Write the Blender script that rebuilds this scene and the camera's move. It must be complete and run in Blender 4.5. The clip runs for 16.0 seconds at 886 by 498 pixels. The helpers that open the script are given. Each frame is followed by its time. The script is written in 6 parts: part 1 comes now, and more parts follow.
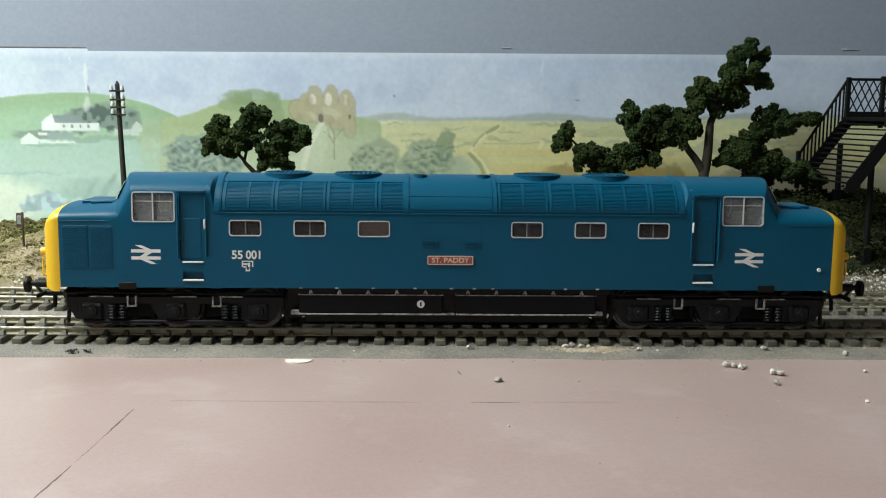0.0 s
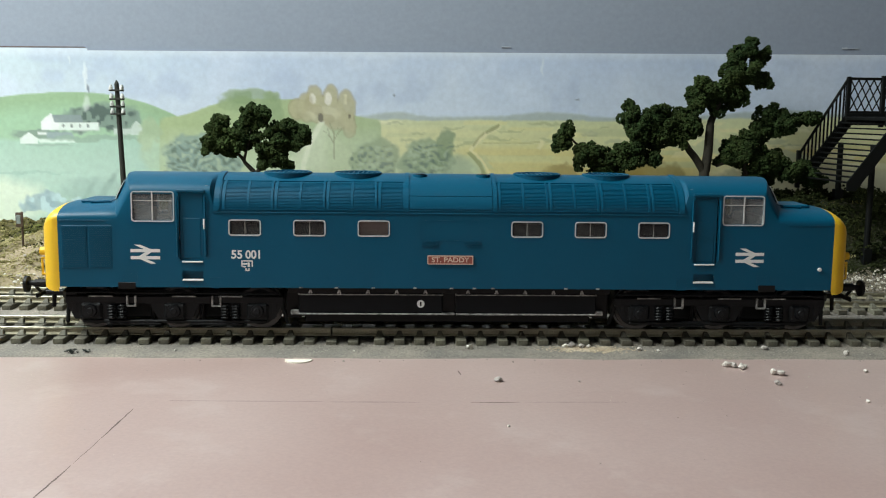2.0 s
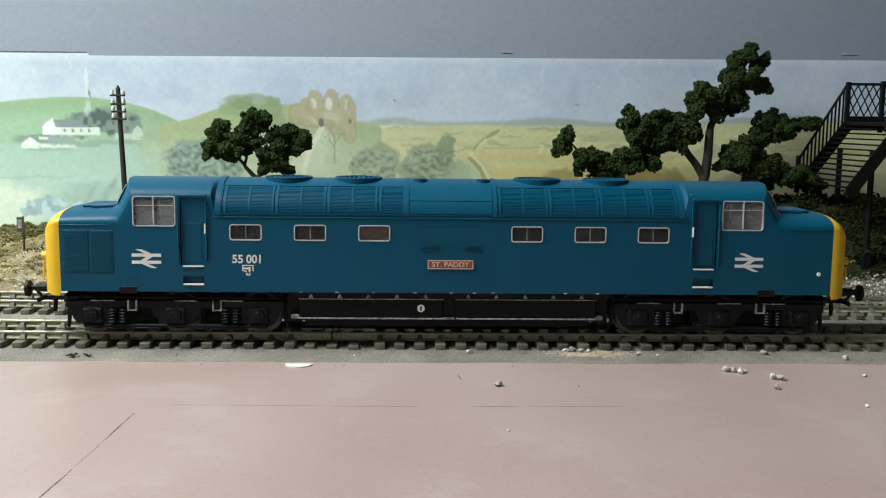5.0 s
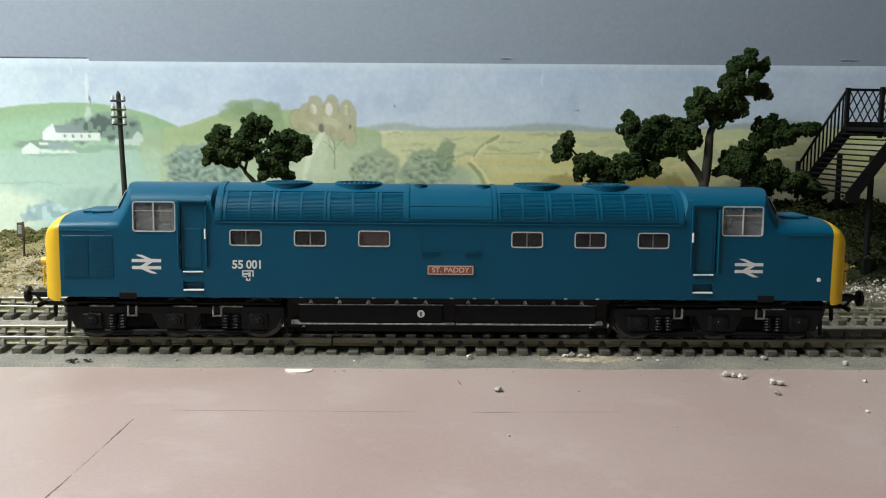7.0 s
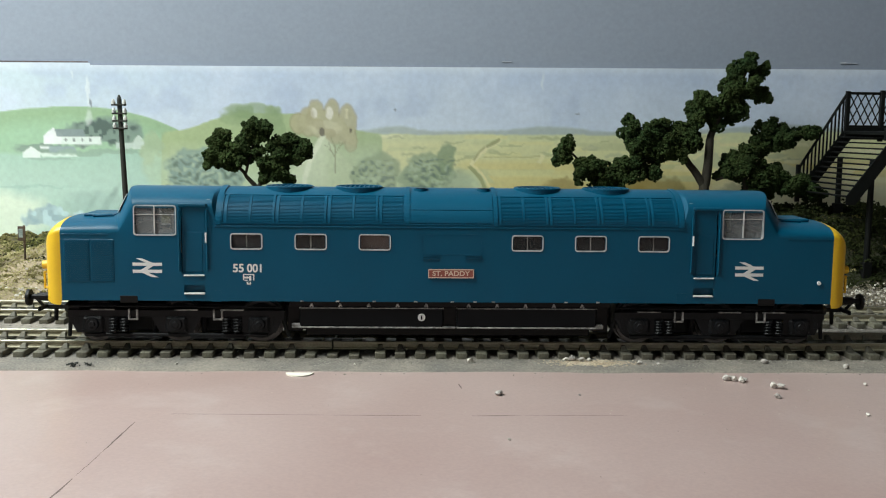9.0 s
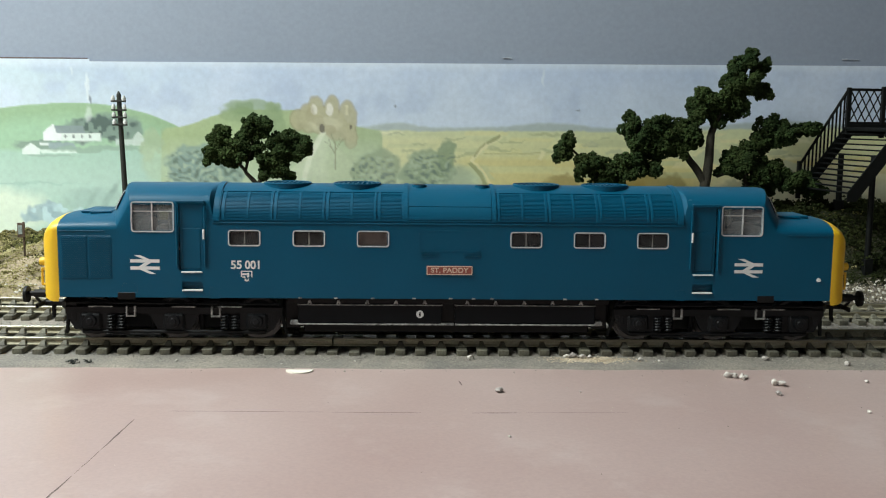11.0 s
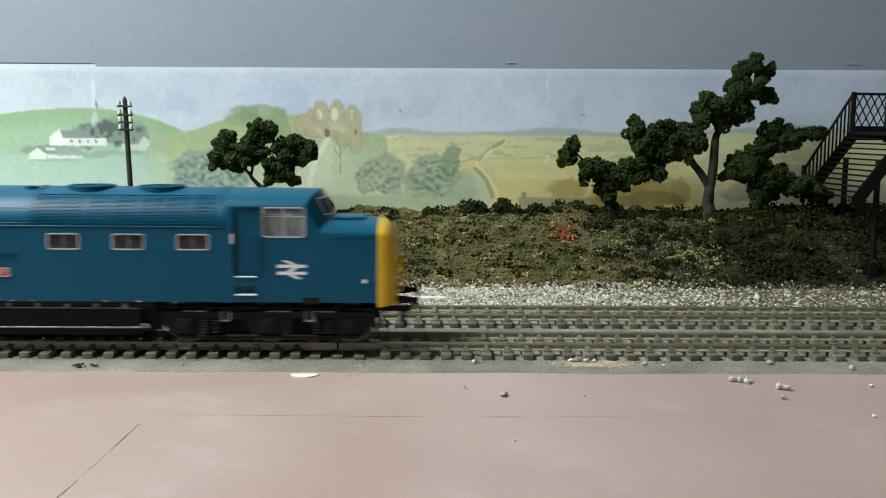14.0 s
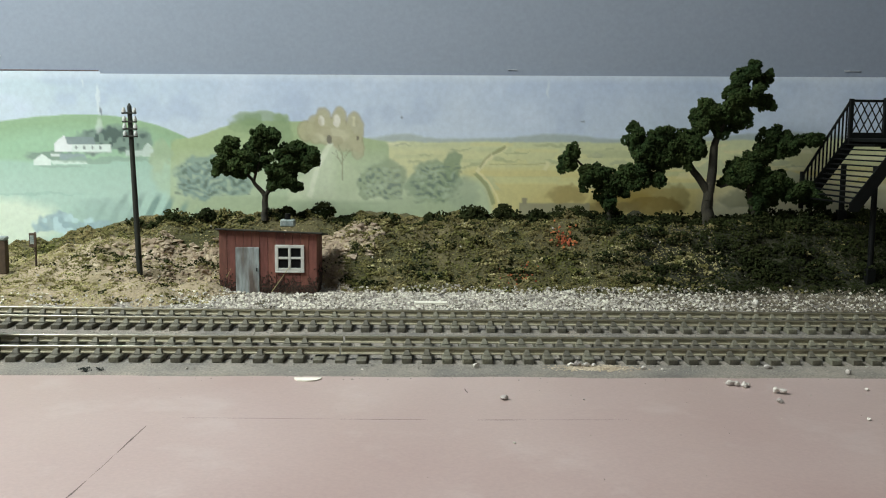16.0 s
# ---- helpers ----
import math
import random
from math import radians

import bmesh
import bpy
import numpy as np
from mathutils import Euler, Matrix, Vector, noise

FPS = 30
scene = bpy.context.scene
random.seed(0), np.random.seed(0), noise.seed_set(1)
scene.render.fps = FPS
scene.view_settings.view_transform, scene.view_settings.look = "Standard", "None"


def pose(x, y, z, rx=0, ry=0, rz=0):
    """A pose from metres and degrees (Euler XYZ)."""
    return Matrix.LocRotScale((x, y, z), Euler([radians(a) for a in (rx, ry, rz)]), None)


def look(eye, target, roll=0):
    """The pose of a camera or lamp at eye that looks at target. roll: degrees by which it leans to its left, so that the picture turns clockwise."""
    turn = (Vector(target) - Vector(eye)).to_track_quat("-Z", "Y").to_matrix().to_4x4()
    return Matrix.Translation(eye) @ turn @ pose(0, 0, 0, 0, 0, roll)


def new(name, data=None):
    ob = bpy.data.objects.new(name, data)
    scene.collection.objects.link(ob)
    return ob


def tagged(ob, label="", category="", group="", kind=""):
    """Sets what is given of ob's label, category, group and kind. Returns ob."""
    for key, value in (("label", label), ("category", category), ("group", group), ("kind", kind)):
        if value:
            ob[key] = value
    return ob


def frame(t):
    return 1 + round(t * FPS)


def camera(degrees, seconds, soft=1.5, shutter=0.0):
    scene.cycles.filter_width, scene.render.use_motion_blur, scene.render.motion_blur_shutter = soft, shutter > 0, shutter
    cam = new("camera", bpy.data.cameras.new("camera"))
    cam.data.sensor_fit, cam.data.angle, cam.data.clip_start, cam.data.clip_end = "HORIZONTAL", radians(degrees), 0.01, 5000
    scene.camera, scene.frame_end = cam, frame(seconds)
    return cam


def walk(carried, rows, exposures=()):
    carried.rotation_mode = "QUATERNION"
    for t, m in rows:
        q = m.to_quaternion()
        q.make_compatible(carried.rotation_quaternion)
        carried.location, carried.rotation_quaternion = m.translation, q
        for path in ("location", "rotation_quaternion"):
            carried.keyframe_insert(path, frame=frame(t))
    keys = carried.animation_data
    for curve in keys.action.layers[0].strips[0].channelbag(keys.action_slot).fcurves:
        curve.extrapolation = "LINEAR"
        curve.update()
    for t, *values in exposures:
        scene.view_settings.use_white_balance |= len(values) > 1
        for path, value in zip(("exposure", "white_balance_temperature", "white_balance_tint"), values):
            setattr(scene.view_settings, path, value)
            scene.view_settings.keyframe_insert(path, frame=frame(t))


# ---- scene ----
# A tabletop model railway at its true size; lengths below are in millimetres, times MM.
MM = 0.001
cam = camera(48.18, 16.0, 1.1, 0.8)


def aim(down, right, lean, back):
    """Camera pose: degrees down and to the right, lean to its left, and millimetres drawn back."""
    d, r = radians(down), radians(right)
    way = Vector((math.sin(r) * math.cos(d), math.cos(r) * math.cos(d), -math.sin(d)))
    eye = Vector((-12.53, -336.39, 73.21)) * MM - Vector((0.0313, 0.9897, -0.1396)) * back * MM
    return look(eye, eye + way, lean)


walk(cam, [
    (0, aim(8.025, 1.812, 0.623, -0.07)),
    (0.5, aim(8.038, 1.817, 0.636, -0.18)),
    (1, aim(8.051, 1.818, 0.631, -0.35)),
    (1.5, aim(8.054, 1.816, 0.613, -0.59)),
    (2, aim(8.046, 1.814, 0.616, -0.68)),
    (2.5, aim(8.038, 1.816, 0.636, -0.46)),
    (3, aim(8.032, 1.812, 0.642, -0.16)),
    (3.5, aim(8.010, 1.807, 0.639, 0.16)),
    (4, aim(7.935, 1.804, 0.642, 0.46)),
    (6.5, aim(7.545, 1.797, 0.654, 0.02)),
    (7, aim(7.460, 1.797, 0.648, 0.38)),
    (7.5, aim(7.367, 1.787, 0.638, 0.85)),
    (8, aim(7.299, 1.771, 0.628, 1.07)),
    (8.5, aim(7.234, 1.766, 0.619, 0.92)),
    (9, aim(7.254, 1.763, 0.621, 0.64)),
    (11.5, aim(7.459, 1.732, 0.616, -0.25)),
    (12, aim(7.435, 1.686, 0.609, 0.17)),
    (12.5, aim(7.378, 1.619, 0.595, 0.70)),
    (13, aim(7.328, 1.559, 0.579, 0.89)),
    (13.5, aim(7.255, 1.503, 0.569, 0.86)),
    (14, aim(7.195, 1.467, 0.563, 0.71)),
    (14.5, aim(7.146, 1.432, 0.567, 3.68)),
    (15, aim(7.073, 1.425, 0.564, 4.18)),
    (15.5, aim(6.968, 1.417, 0.568, 4.74)),
    (16, aim(6.890, 1.397, 0.575, 4.96)),
], exposures=[(0, 0.31), (9, 0.30), (12.5, 0.32), (14, 0.28), (15, 0.17), (16, 0.15)])

# ---- light: daylight from the upper left as an assumed large skylight, and a dim fill lamp added behind the camera ----
world = bpy.data.worlds.new("world")
scene.world = world
world.use_nodes = True
wn = world.node_tree
sky = wn.nodes.new("ShaderNodeTexSky")
sky.sky_type, sky.sun_disc, sky.sun_elevation, sky.sun_rotation = "NISHITA", False, radians(35), radians(-60)
wn.links.new(sky.outputs[0], wn.nodes["Background"].inputs[0])
wn.nodes["Background"].inputs[1].default_value = 0.1


def area_lamp(name, place, target, w, h, watts, colour):
    d = bpy.data.lights.new(name, "AREA")
    d.shape, d.size, d.size_y, d.energy, d.color = "RECTANGLE", w, h, watts, colour
    ob = new(name, d)
    ob.matrix_world = look(place, target)
    return ob


# key light from the upper left, set in an assumed skylight
area_lamp("assumed_skylight", (-0.52, -0.14, 0.645), (-0.46, -0.11, 0.0), 0.40, 0.40, 12.2, (0.93, 1.0, 0.965))
# added fill lamp behind the camera; lifts the wall and loco side
area_lamp("rear_fill_lamp", (0.35, -1.66, 0.53), (0.1, 1.0, 0.0), 0.8, 0.22, 0.5, (0.95, 1.0, 0.985))


# ---- materials ----
def mat(name, base, rough=0.6, metal=0.0, vary=0.2, scale=300.0, fine=2500.0, bump=0.15, depth=0.1, second=None, spread=0.5, by=None, coat=0.0, spec=0.5, streak=None, rand=0.4):
    """A procedural surface: two scales of noise mix the base with a darker or second colour, and fine relief (depth in mm)."""
    m = bpy.data.materials.new(name)
    m.use_nodes = True
    n, l = m.node_tree.nodes, m.node_tree.links
    b = n["Principled BSDF"]
    tc = n.new("ShaderNodeTexCoord")
    src = tc.outputs["Object"]
    if streak:
        mp = n.new("ShaderNodeMapping")
        mp.inputs["Scale"].default_value = streak
        l.new(src, mp.inputs[0])
        src = mp.outputs[0]
    big, small = n.new("ShaderNodeTexNoise"), n.new("ShaderNodeTexNoise")
    big.inputs["Scale"].default_value, small.inputs["Scale"].default_value = scale, fine
    big.inputs["Detail"].default_value, small.inputs["Detail"].default_value = 5, 4
    l.new(src, big.inputs[0]), l.new(src, small.inputs[0])
    other = second or tuple(c * (1 - vary * 1.6) for c in base)
    ramp = n.new("ShaderNodeMapRange")
    ramp.inputs[1].default_value, ramp.inputs[2].default_value = 0.5 - spread * 0.4, 0.5 + spread * 0.4
    l.new(big.outputs[0], ramp.inputs[0])
    mix = n.new("ShaderNodeMix")
    mix.data_type = "RGBA"
    mix.inputs[6].default_value, mix.inputs[7].default_value = (*base, 1), (*other, 1)
    l.new(ramp.outputs[0], mix.inputs[0])
    hsv = n.new("ShaderNodeHueSaturation")
    l.new(mix.outputs[2], hsv.inputs["Color"])
    val = n.new("ShaderNodeMapRange")
    val.inputs[1].default_value, val.inputs[2].default_value = 0.25, 0.75
    val.inputs[3].default_value, val.inputs[4].default_value = 1 - vary, 1 + vary
    l.new(small.outputs[0], val.inputs[0])
    out = val.outputs[0]
    if by:
        if by == "island":
            r = n.new("ShaderNodeNewGeometry").outputs["Random Per Island"]
        else:
            r = n.new("ShaderNodeObjectInfo").outputs["Random"]
        rr = n.new("ShaderNodeMapRange")
        rr.inputs[3].default_value, rr.inputs[4].default_value = 1 - rand, 1 + rand
        l.new(r, rr.inputs[0])
        mul = n.new("ShaderNodeMath")
        mul.operation = "MULTIPLY"
        l.new(out, mul.inputs[0]), l.new(rr.outputs[0], mul.inputs[1])
        out = mul.outputs[0]
        hr = n.new("ShaderNodeMapRange")
        hr.inputs[3].default_value, hr.inputs[4].default_value = 0.5 - rand * 0.05, 0.5 + rand * 0.05
        l.new(r, hr.inputs[0])
        l.new(hr.outputs[0], hsv.inputs["Hue"])
    l.new(out, hsv.inputs["Value"])
    l.new(hsv.outputs[0], b.inputs["Base Color"])
    rgh = n.new("ShaderNodeMapRange")
    rgh.inputs[3].default_value, rgh.inputs[4].default_value = max(0.03, rough - 0.1), min(1, rough + 0.1)
    l.new(big.outputs[0], rgh.inputs[0])
    l.new(rgh.outputs[0], b.inputs["Roughness"])
    b.inputs["Metallic"].default_value = metal
    b.inputs["Specular IOR Level"].default_value = spec
    b.inputs["Coat Weight"].default_value = coat
    if bump:
        bp = n.new("ShaderNodeBump")
        bp.inputs["Strength"].default_value, bp.inputs["Distance"].default_value = bump, depth * MM
        l.new(small.outputs[0], bp.inputs["Height"])
        l.new(bp.outputs[0], b.inputs["Normal"])
    return m


M = {}
M["dark"] = mat("dark_void", (0.004, 0.004, 0.005), 0.7, vary=0.1, spec=0.15)
M["board"] = mat("brown_board", (0.345, 0.238, 0.215), 0.34, 0, 0.06, 11, 1100, 0.12, 0.1, second=(0.45, 0.352, 0.328), spread=0.75)


def dusted(m, colour, share, scale, lo, hi):
    """Lays rubbed pale patches of dust over a material's base colour."""
    n, l = m.node_tree.nodes, m.node_tree.links
    b = n["Principled BSDF"]
    old = b.inputs["Base Color"].links[0].from_socket
    tc, nz, mr, mx = n.new("ShaderNodeTexCoord"), n.new("ShaderNodeTexNoise"), n.new("ShaderNodeMapRange"), n.new("ShaderNodeMix")
    nz.inputs["Scale"].default_value, nz.inputs["Detail"].default_value, nz.inputs["Roughness"].default_value = scale, 9, 0.62
    l.new(tc.outputs["Object"], nz.inputs[0]), l.new(nz.outputs[0], mr.inputs[0])
    mr.inputs[1].default_value, mr.inputs[2].default_value, mr.inputs[4].default_value = lo, hi, share
    mx.data_type = "RGBA"
    l.new(mr.outputs[0], mx.inputs[0]), l.new(old, mx.inputs[6])
    mx.inputs[7].default_value = (*colour, 1)
    l.new(mx.outputs[2], b.inputs["Base Color"])


dusted(M["board"], (0.60, 0.53, 0.51), 0.3, 38, 0.55, 0.75)
# also colours the painted shadow line over the left paper sheet
M["scratch"] = mat("scratch", (0.17, 0.125, 0.115), 0.8, vary=0.3)
M["underlay"] = mat("grey_underlay", (0.125, 0.119, 0.108), 0.9, 0, 0.4, 45, 1500, 0.5, 0.3, second=(0.28, 0.248, 0.205), spread=0.6)
M["ballast_bed"] = mat("ballast_bed", (0.36, 0.34, 0.29), 0.95, 0, 0.4, 150, 1200, 0.8, 0.5, second=(0.13, 0.12, 0.105))
M["wall"] = mat("grey_wall_paint", (0.275, 0.32, 0.395), 0.75, 0, 0.05, 6, 500, 0.15, 0.15, second=(0.30, 0.345, 0.42))
M["wall_strip"] = mat("pale_strip_paint", (0.50, 0.53, 0.58), 0.4, 0, 0.1)
# unseen ceiling, pale so that it reflects in the loco's roof
M["room"] = mat("white_room_paint", (0.60, 0.60, 0.58), 0.85, 0, 0.04, 2, 60, 0.1, 0.3)
# unseen side and front walls, dark to hold down the fill light
M["panel"] = mat("dark_unseen_wall", (0.16, 0.14, 0.12), 0.7, 0, 0.15, 4, 200, 0.1, 0.3)
M["carpet"] = mat("floor_carpet", (0.22, 0.19, 0.17), 0.95, 0, 0.2, 5, 300, 0.3, 1)
M["sleeper"] = mat("sleeper_plastic", (0.058, 0.055, 0.042), 0.75, 0, 0.3, 250, 2200, 0.4, 0.15, second=(0.19, 0.178, 0.13), spread=0.8, by="object", rand=0.25)
M["rail"] = mat("rail_side", (0.29, 0.262, 0.178), 0.55, 0.15, 0.2, 120, 1800, 0.25, 0.08, second=(0.39, 0.36, 0.26))
M["railhead"] = mat("rail_head", (0.42, 0.39, 0.33), 0.3, 0.85, 0.15, 80, 1500, 0.1, 0.03, second=(0.30, 0.265, 0.21))
M["stone"] = mat("white_gravel", (0.57, 0.535, 0.465), 0.9, 0, 0.2, 300, 2500, 0.4, 0.2, second=(0.36, 0.33, 0.28), by="island", rand=0.5)
M["earth"] = mat("earth", (0.135, 0.112, 0.052), 0.95, 0, 0.35, 45, 700, 0.9, 1.0, second=(0.045, 0.048, 0.015), spread=0.5)


# ---- building helpers ----
def part(name, bm, material, parent=None, label="", smooth=False):
    me = bpy.data.meshes.new(name)
    bm.to_mesh(me)
    bm.free()
    for m in (material if isinstance(material, (list, tuple)) else [material]):
        me.materials.append(m)
    if smooth:
        for p in me.polygons:
            p.use_smooth = True
    ob = new(name, me)
    if parent:
        ob.parent = parent
    if label:
        ob["label"] = label
    return ob


def empty(name, m=None):
    ob = new(name)
    ob.empty_display_size = 0.01
    if m is not None:
        ob.matrix_world = m
    return ob


def box(bm, x0, x1, y0, y1, z0, z1, bevel=0.0, m=None, index=0):
    """A box in millimetres, with rounded edges, added to bm; m turns it first."""
    r = bmesh.ops.create_cube(bm, size=1.0)
    vs = r["verts"]
    for v in vs:
        v.co = Vector(((x0 + x1) / 2 + v.co.x * (x1 - x0), (y0 + y1) / 2 + v.co.y * (y1 - y0), (z0 + z1) / 2 + v.co.z * (z1 - z0))) * MM
    if m is not None:
        bmesh.ops.transform(bm, matrix=m, verts=vs)
    fs = {f for v in vs for f in v.link_faces}
    for f in fs:
        f.material_index = index
    if bevel:
        es = list({e for v in vs for e in v.link_edges})
        bmesh.ops.bevel(bm, geom=es, offset=bevel * MM, segments=1, affect="EDGES", clamp_overlap=True)
    return bm


def rod(bm, a, b, r0, r1=None, n=10, index=0):
    """A round rod from a to b, tapering from r0 to r1, in millimetres."""
    a, b = Vector(a), Vector(b)
    r1 = r0 if r1 is None else r1
    q = (b - a).to_track_quat("Z", "Y").to_matrix().to_4x4()
    q = Matrix.Translation((a + b) / 2 * MM) @ q
    made = bmesh.ops.create_cone(bm, cap_ends=True, segments=n, radius1=r0 * MM, radius2=r1 * MM, depth=(b - a).length * MM, matrix=q)
    for f in {f for v in made["verts"] for f in v.link_faces}:
        f.material_index = index
    return bm


def raw(name, verts, faces, material, parent=None, label="", smooth=False):
    """A mesh from computed vertices in millimetres."""
    me = bpy.data.meshes.new(name)
    me.from_pydata([tuple(c * MM for c in v) for v in verts], [], faces)
    for m in (material if isinstance(material, (list, tuple)) else [material]):
        me.materials.append(m)
    if smooth:
        for p in me.polygons:
            p.use_smooth = True
    me.update()
    ob = new(name, me)
    if parent:
        ob.parent = parent
    if label:
        ob["label"] = label
    return ob


OCTA = ((1, 0, 0), (-1, 0, 0), (0, 1, 0), (0, -1, 0), (0, 0, 1), (0, 0, -1))
OCTF = ((0, 2, 4), (2, 1, 4), (1, 3, 4), (3, 0, 4), (2, 0, 5), (1, 2, 5), (3, 1, 5), (0, 3, 5))


class Crumbs:
    """Collects many small uneven lumps for one mesh."""

    def __init__(self, seed):
        self.v, self.f, self.rng = [], [], random.Random(seed)

    def add(self, x, y, z, r, flat=1.0):
        g, k = self.rng, len(self.v)
        t = Euler((g.uniform(0, 6), g.uniform(0, 6), g.uniform(0, 6))).to_matrix()
        for c in OCTA:
            p = t @ (Vector(c) * r * g.uniform(0.55, 1.25))
            self.v.append((x + p.x, y + p.y, z + p.z * flat))
        self.f += [tuple(i + k for i in f) for f in OCTF]

    def build(self, name, material, parent=None, label="", smooth=False):
        return raw(name, self.v, self.f, material, parent, label, smooth)


def lump(x, y, z=0.0, s=1.0):
    return noise.noise(Vector((x * s, y * s, z * s)))


# ---- the room added to close the place; only its back wall is in view ----
def room():
    """A plain unseen room added to shape the light, with assumed openings in its ceiling and behind; the layout stands
    against its grey back wall.
    """
    def wall(name, b):
        bm = bmesh.new()
        for q in b:
            box(bm, *q)
        return tagged(part(name, bm, M["room"] if name == "ceiling" else M["wall"] if name == "wall_back" else M["panel"]), kind="structure")
    wall("wall_back", [(-760, 1700, 209, 330, -900, 660)])
    wall("wall_left", [(-880, -760, -1820, 330, -900, 660)])
    wall("wall_right", [(1700, 1820, -1820, 330, -900, 660)])
    wall("wall_front", [(-760, 1700, -1820, -1700, -900, 420), (-760, 1700, -1820, -1700, 640, 660), (-760, -50, -1820, -1700, 420, 640), (750, 1700, -1820, -1700, 420, 640)])
    wall("ceiling", [(-880, -725, -1820, 330, 660, 750), (-315, 1820, -1820, 330, 660, 750), (-725, -315, -1820, -345, 660, 750), (-725, -315, 65, 330, 660, 750)])
    bm = bmesh.new()
    box(bm, -880, 1820, -1820, 330, -1000, -900)
    tagged(part("floor", bm, M["carpet"]), kind="structure")


room()


def table():
    bm = bmesh.new()
    box(bm, -698, 900, -420, 208, -24, -5, 0.8)
    top = tagged(part("baseboard", bm, M["board"], label=""), "brown painted baseboard of a model railway, scuffed", "baseboard", kind="structure")
    n = 300
    xs = [-690 + 1570 * i / n for i in range(n + 1)]
    ys = [-30.8 + 1.3 * lump(x, 0, 2, 0.03) + 0.7 * lump(x, 0, 5, 0.15) for x in xs]
    vs = [(x, 132, -4.45) for x in xs] + [(x, y + 1.2, -4.45) for x, y in zip(xs, ys)] + [(x, y, -5.05) for x, y in zip(xs, ys)]
    k = n + 1
    fs = [(r * k + i, (r + 1) * k + i, (r + 1) * k + i + 1, r * k + i + 1) for r in (0, 1) for i in range(n)]
    tagged(raw("track_underlay", vs, fs, M["underlay"]), "grey dusty trackbed underlay on the baseboard", "underlay", kind="structure")
    return top


table()

NEAR, FAR = 0.0, 51.8
PITCH = 6.93


def rails(name, y, x0, x1, label, bend, joint=None):
    """One track: two rails with head, web and foot, and single sleepers with chairs."""
    thing = tagged(empty(name), label, "railway track", "model tracks")
    prof = ((-1.25, -2.5), (1.25, -2.5), (1.25, -2.2), (0.35, -1.9), (0.3, -0.9), (0.65, -0.7), (0.65, -0.12), (0.5, 0), (-0.5, 0), (-0.65, -0.12), (-0.65, -0.7), (-0.3, -0.9), (-0.35, -1.9), (-1.25, -2.2))
    n = len(prof)
    for side in (-8.25 - 0.65, 8.25 + 0.65):
        spans = [(x0, x1)] if joint is None else [(x0, joint - 0.35), (joint + 0.35, x1)]
        for a, b in spans:
            vs, fs = [], []
            steps = 24
            for i in range(steps + 1):
                x = a + (b - a) * i / steps
                vs += [(x, y + side + bend(x) + p[0], p[1]) for p in prof]
            for i in range(steps):
                for j in range(n):
                    fs.append((i * n + j, i * n + (j + 1) % n, (i + 1) * n + (j + 1) % n, (i + 1) * n + j))
            fs += [tuple(range(n)), tuple(range(steps * n, steps * n + n))]
            ob = raw("rail", vs, fs, [M["rail"], M["railhead"]], thing)
            for p in ob.data.polygons:
                if p.center[2] > -0.0002:
                    p.material_index = 1
    return thing


def sleeper_mesh(seed, chairs=True):
    g = random.Random(seed)
    bm = bmesh.new()
    box(bm, -1.75, 1.75, -15.6, 15.6, -4.5, -2.5, 0.22)
    if chairs:
        for s in (-8.9, 8.9):
            for d in (-1, 1):
                box(bm, -1.35, 1.35, s + d * 2.0 - 1.1, s + d * 2.0 + 1.1, -2.6, -1.95 - g.uniform(0, 0.12), 0.25)
                q = [(-1.05, 2.7, -2.0), (1.05, 2.7, -2.0), (1.05, 0.55, -2.0), (-1.05, 0.55, -2.0), (-0.6, 1.7, -1.1), (0.6, 1.7, -1.1), (0.6, 0.5, -0.75), (-0.6, 0.5, -0.75)]
                v = [bm.verts.new(Vector((a, s + d * b, c)) * MM) for a, b, c in q]
                for f in ((4, 5, 6, 7), (0, 1, 5, 4), (1, 2, 6, 5), (2, 3, 7, 6), (3, 0, 4, 7)):
                    bm.faces.new([v[i] for i in f])
    bmesh.ops.recalc_face_normals(bm, faces=bm.faces)
    me = bpy.data.meshes.new("sleeper")
    bm.to_mesh(me)
    bm.free()
    me.materials.append(M["sleeper"])
    return me


def far_bend(x):
    return 0.00018 * max(0.0, -40 - x) ** 2 * 0.9 + 0.0


def straight(x):
    return 0.0


near_track = rails("near_track", NEAR, -420, 420, "weathered model railway track with plastic sleepers and brown rails", straight, -39.3)
far_track = rails("far_track", FAR, -460, 460, "weathered model railway track along the gravel verge", far_bend, None)


def lay_sleepers(track, y, x0, n, bend, gap=None, pitch=PITCH):
    g = random.Random(5)
    kinds = [sleeper_mesh(i) for i in range(3)]
    plain = sleeper_mesh(9, False)
    for i in range(n):
        x = x0 + i * pitch
        bare = gap and gap[0] < x < gap[1]
        ob = new("sleeper", plain if bare else kinds[i % 3])
        ob.parent = track
        ob.matrix_basis = pose((x + g.uniform(-0.2, 0.2)) * MM, (y + bend(x) + g.uniform(-0.35, 0.35)) * MM, (-0.7 if bare else g.uniform(-0.05, 0.05)) * MM, 0, 0, g.uniform(-1.2, 1.2))


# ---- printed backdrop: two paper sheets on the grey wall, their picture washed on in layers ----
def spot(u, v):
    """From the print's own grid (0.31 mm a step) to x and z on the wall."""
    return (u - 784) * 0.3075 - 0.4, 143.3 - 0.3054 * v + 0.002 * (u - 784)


def bell(u, c, w):
    return np.exp(-((np.asarray(u) - c) / w) ** 2)


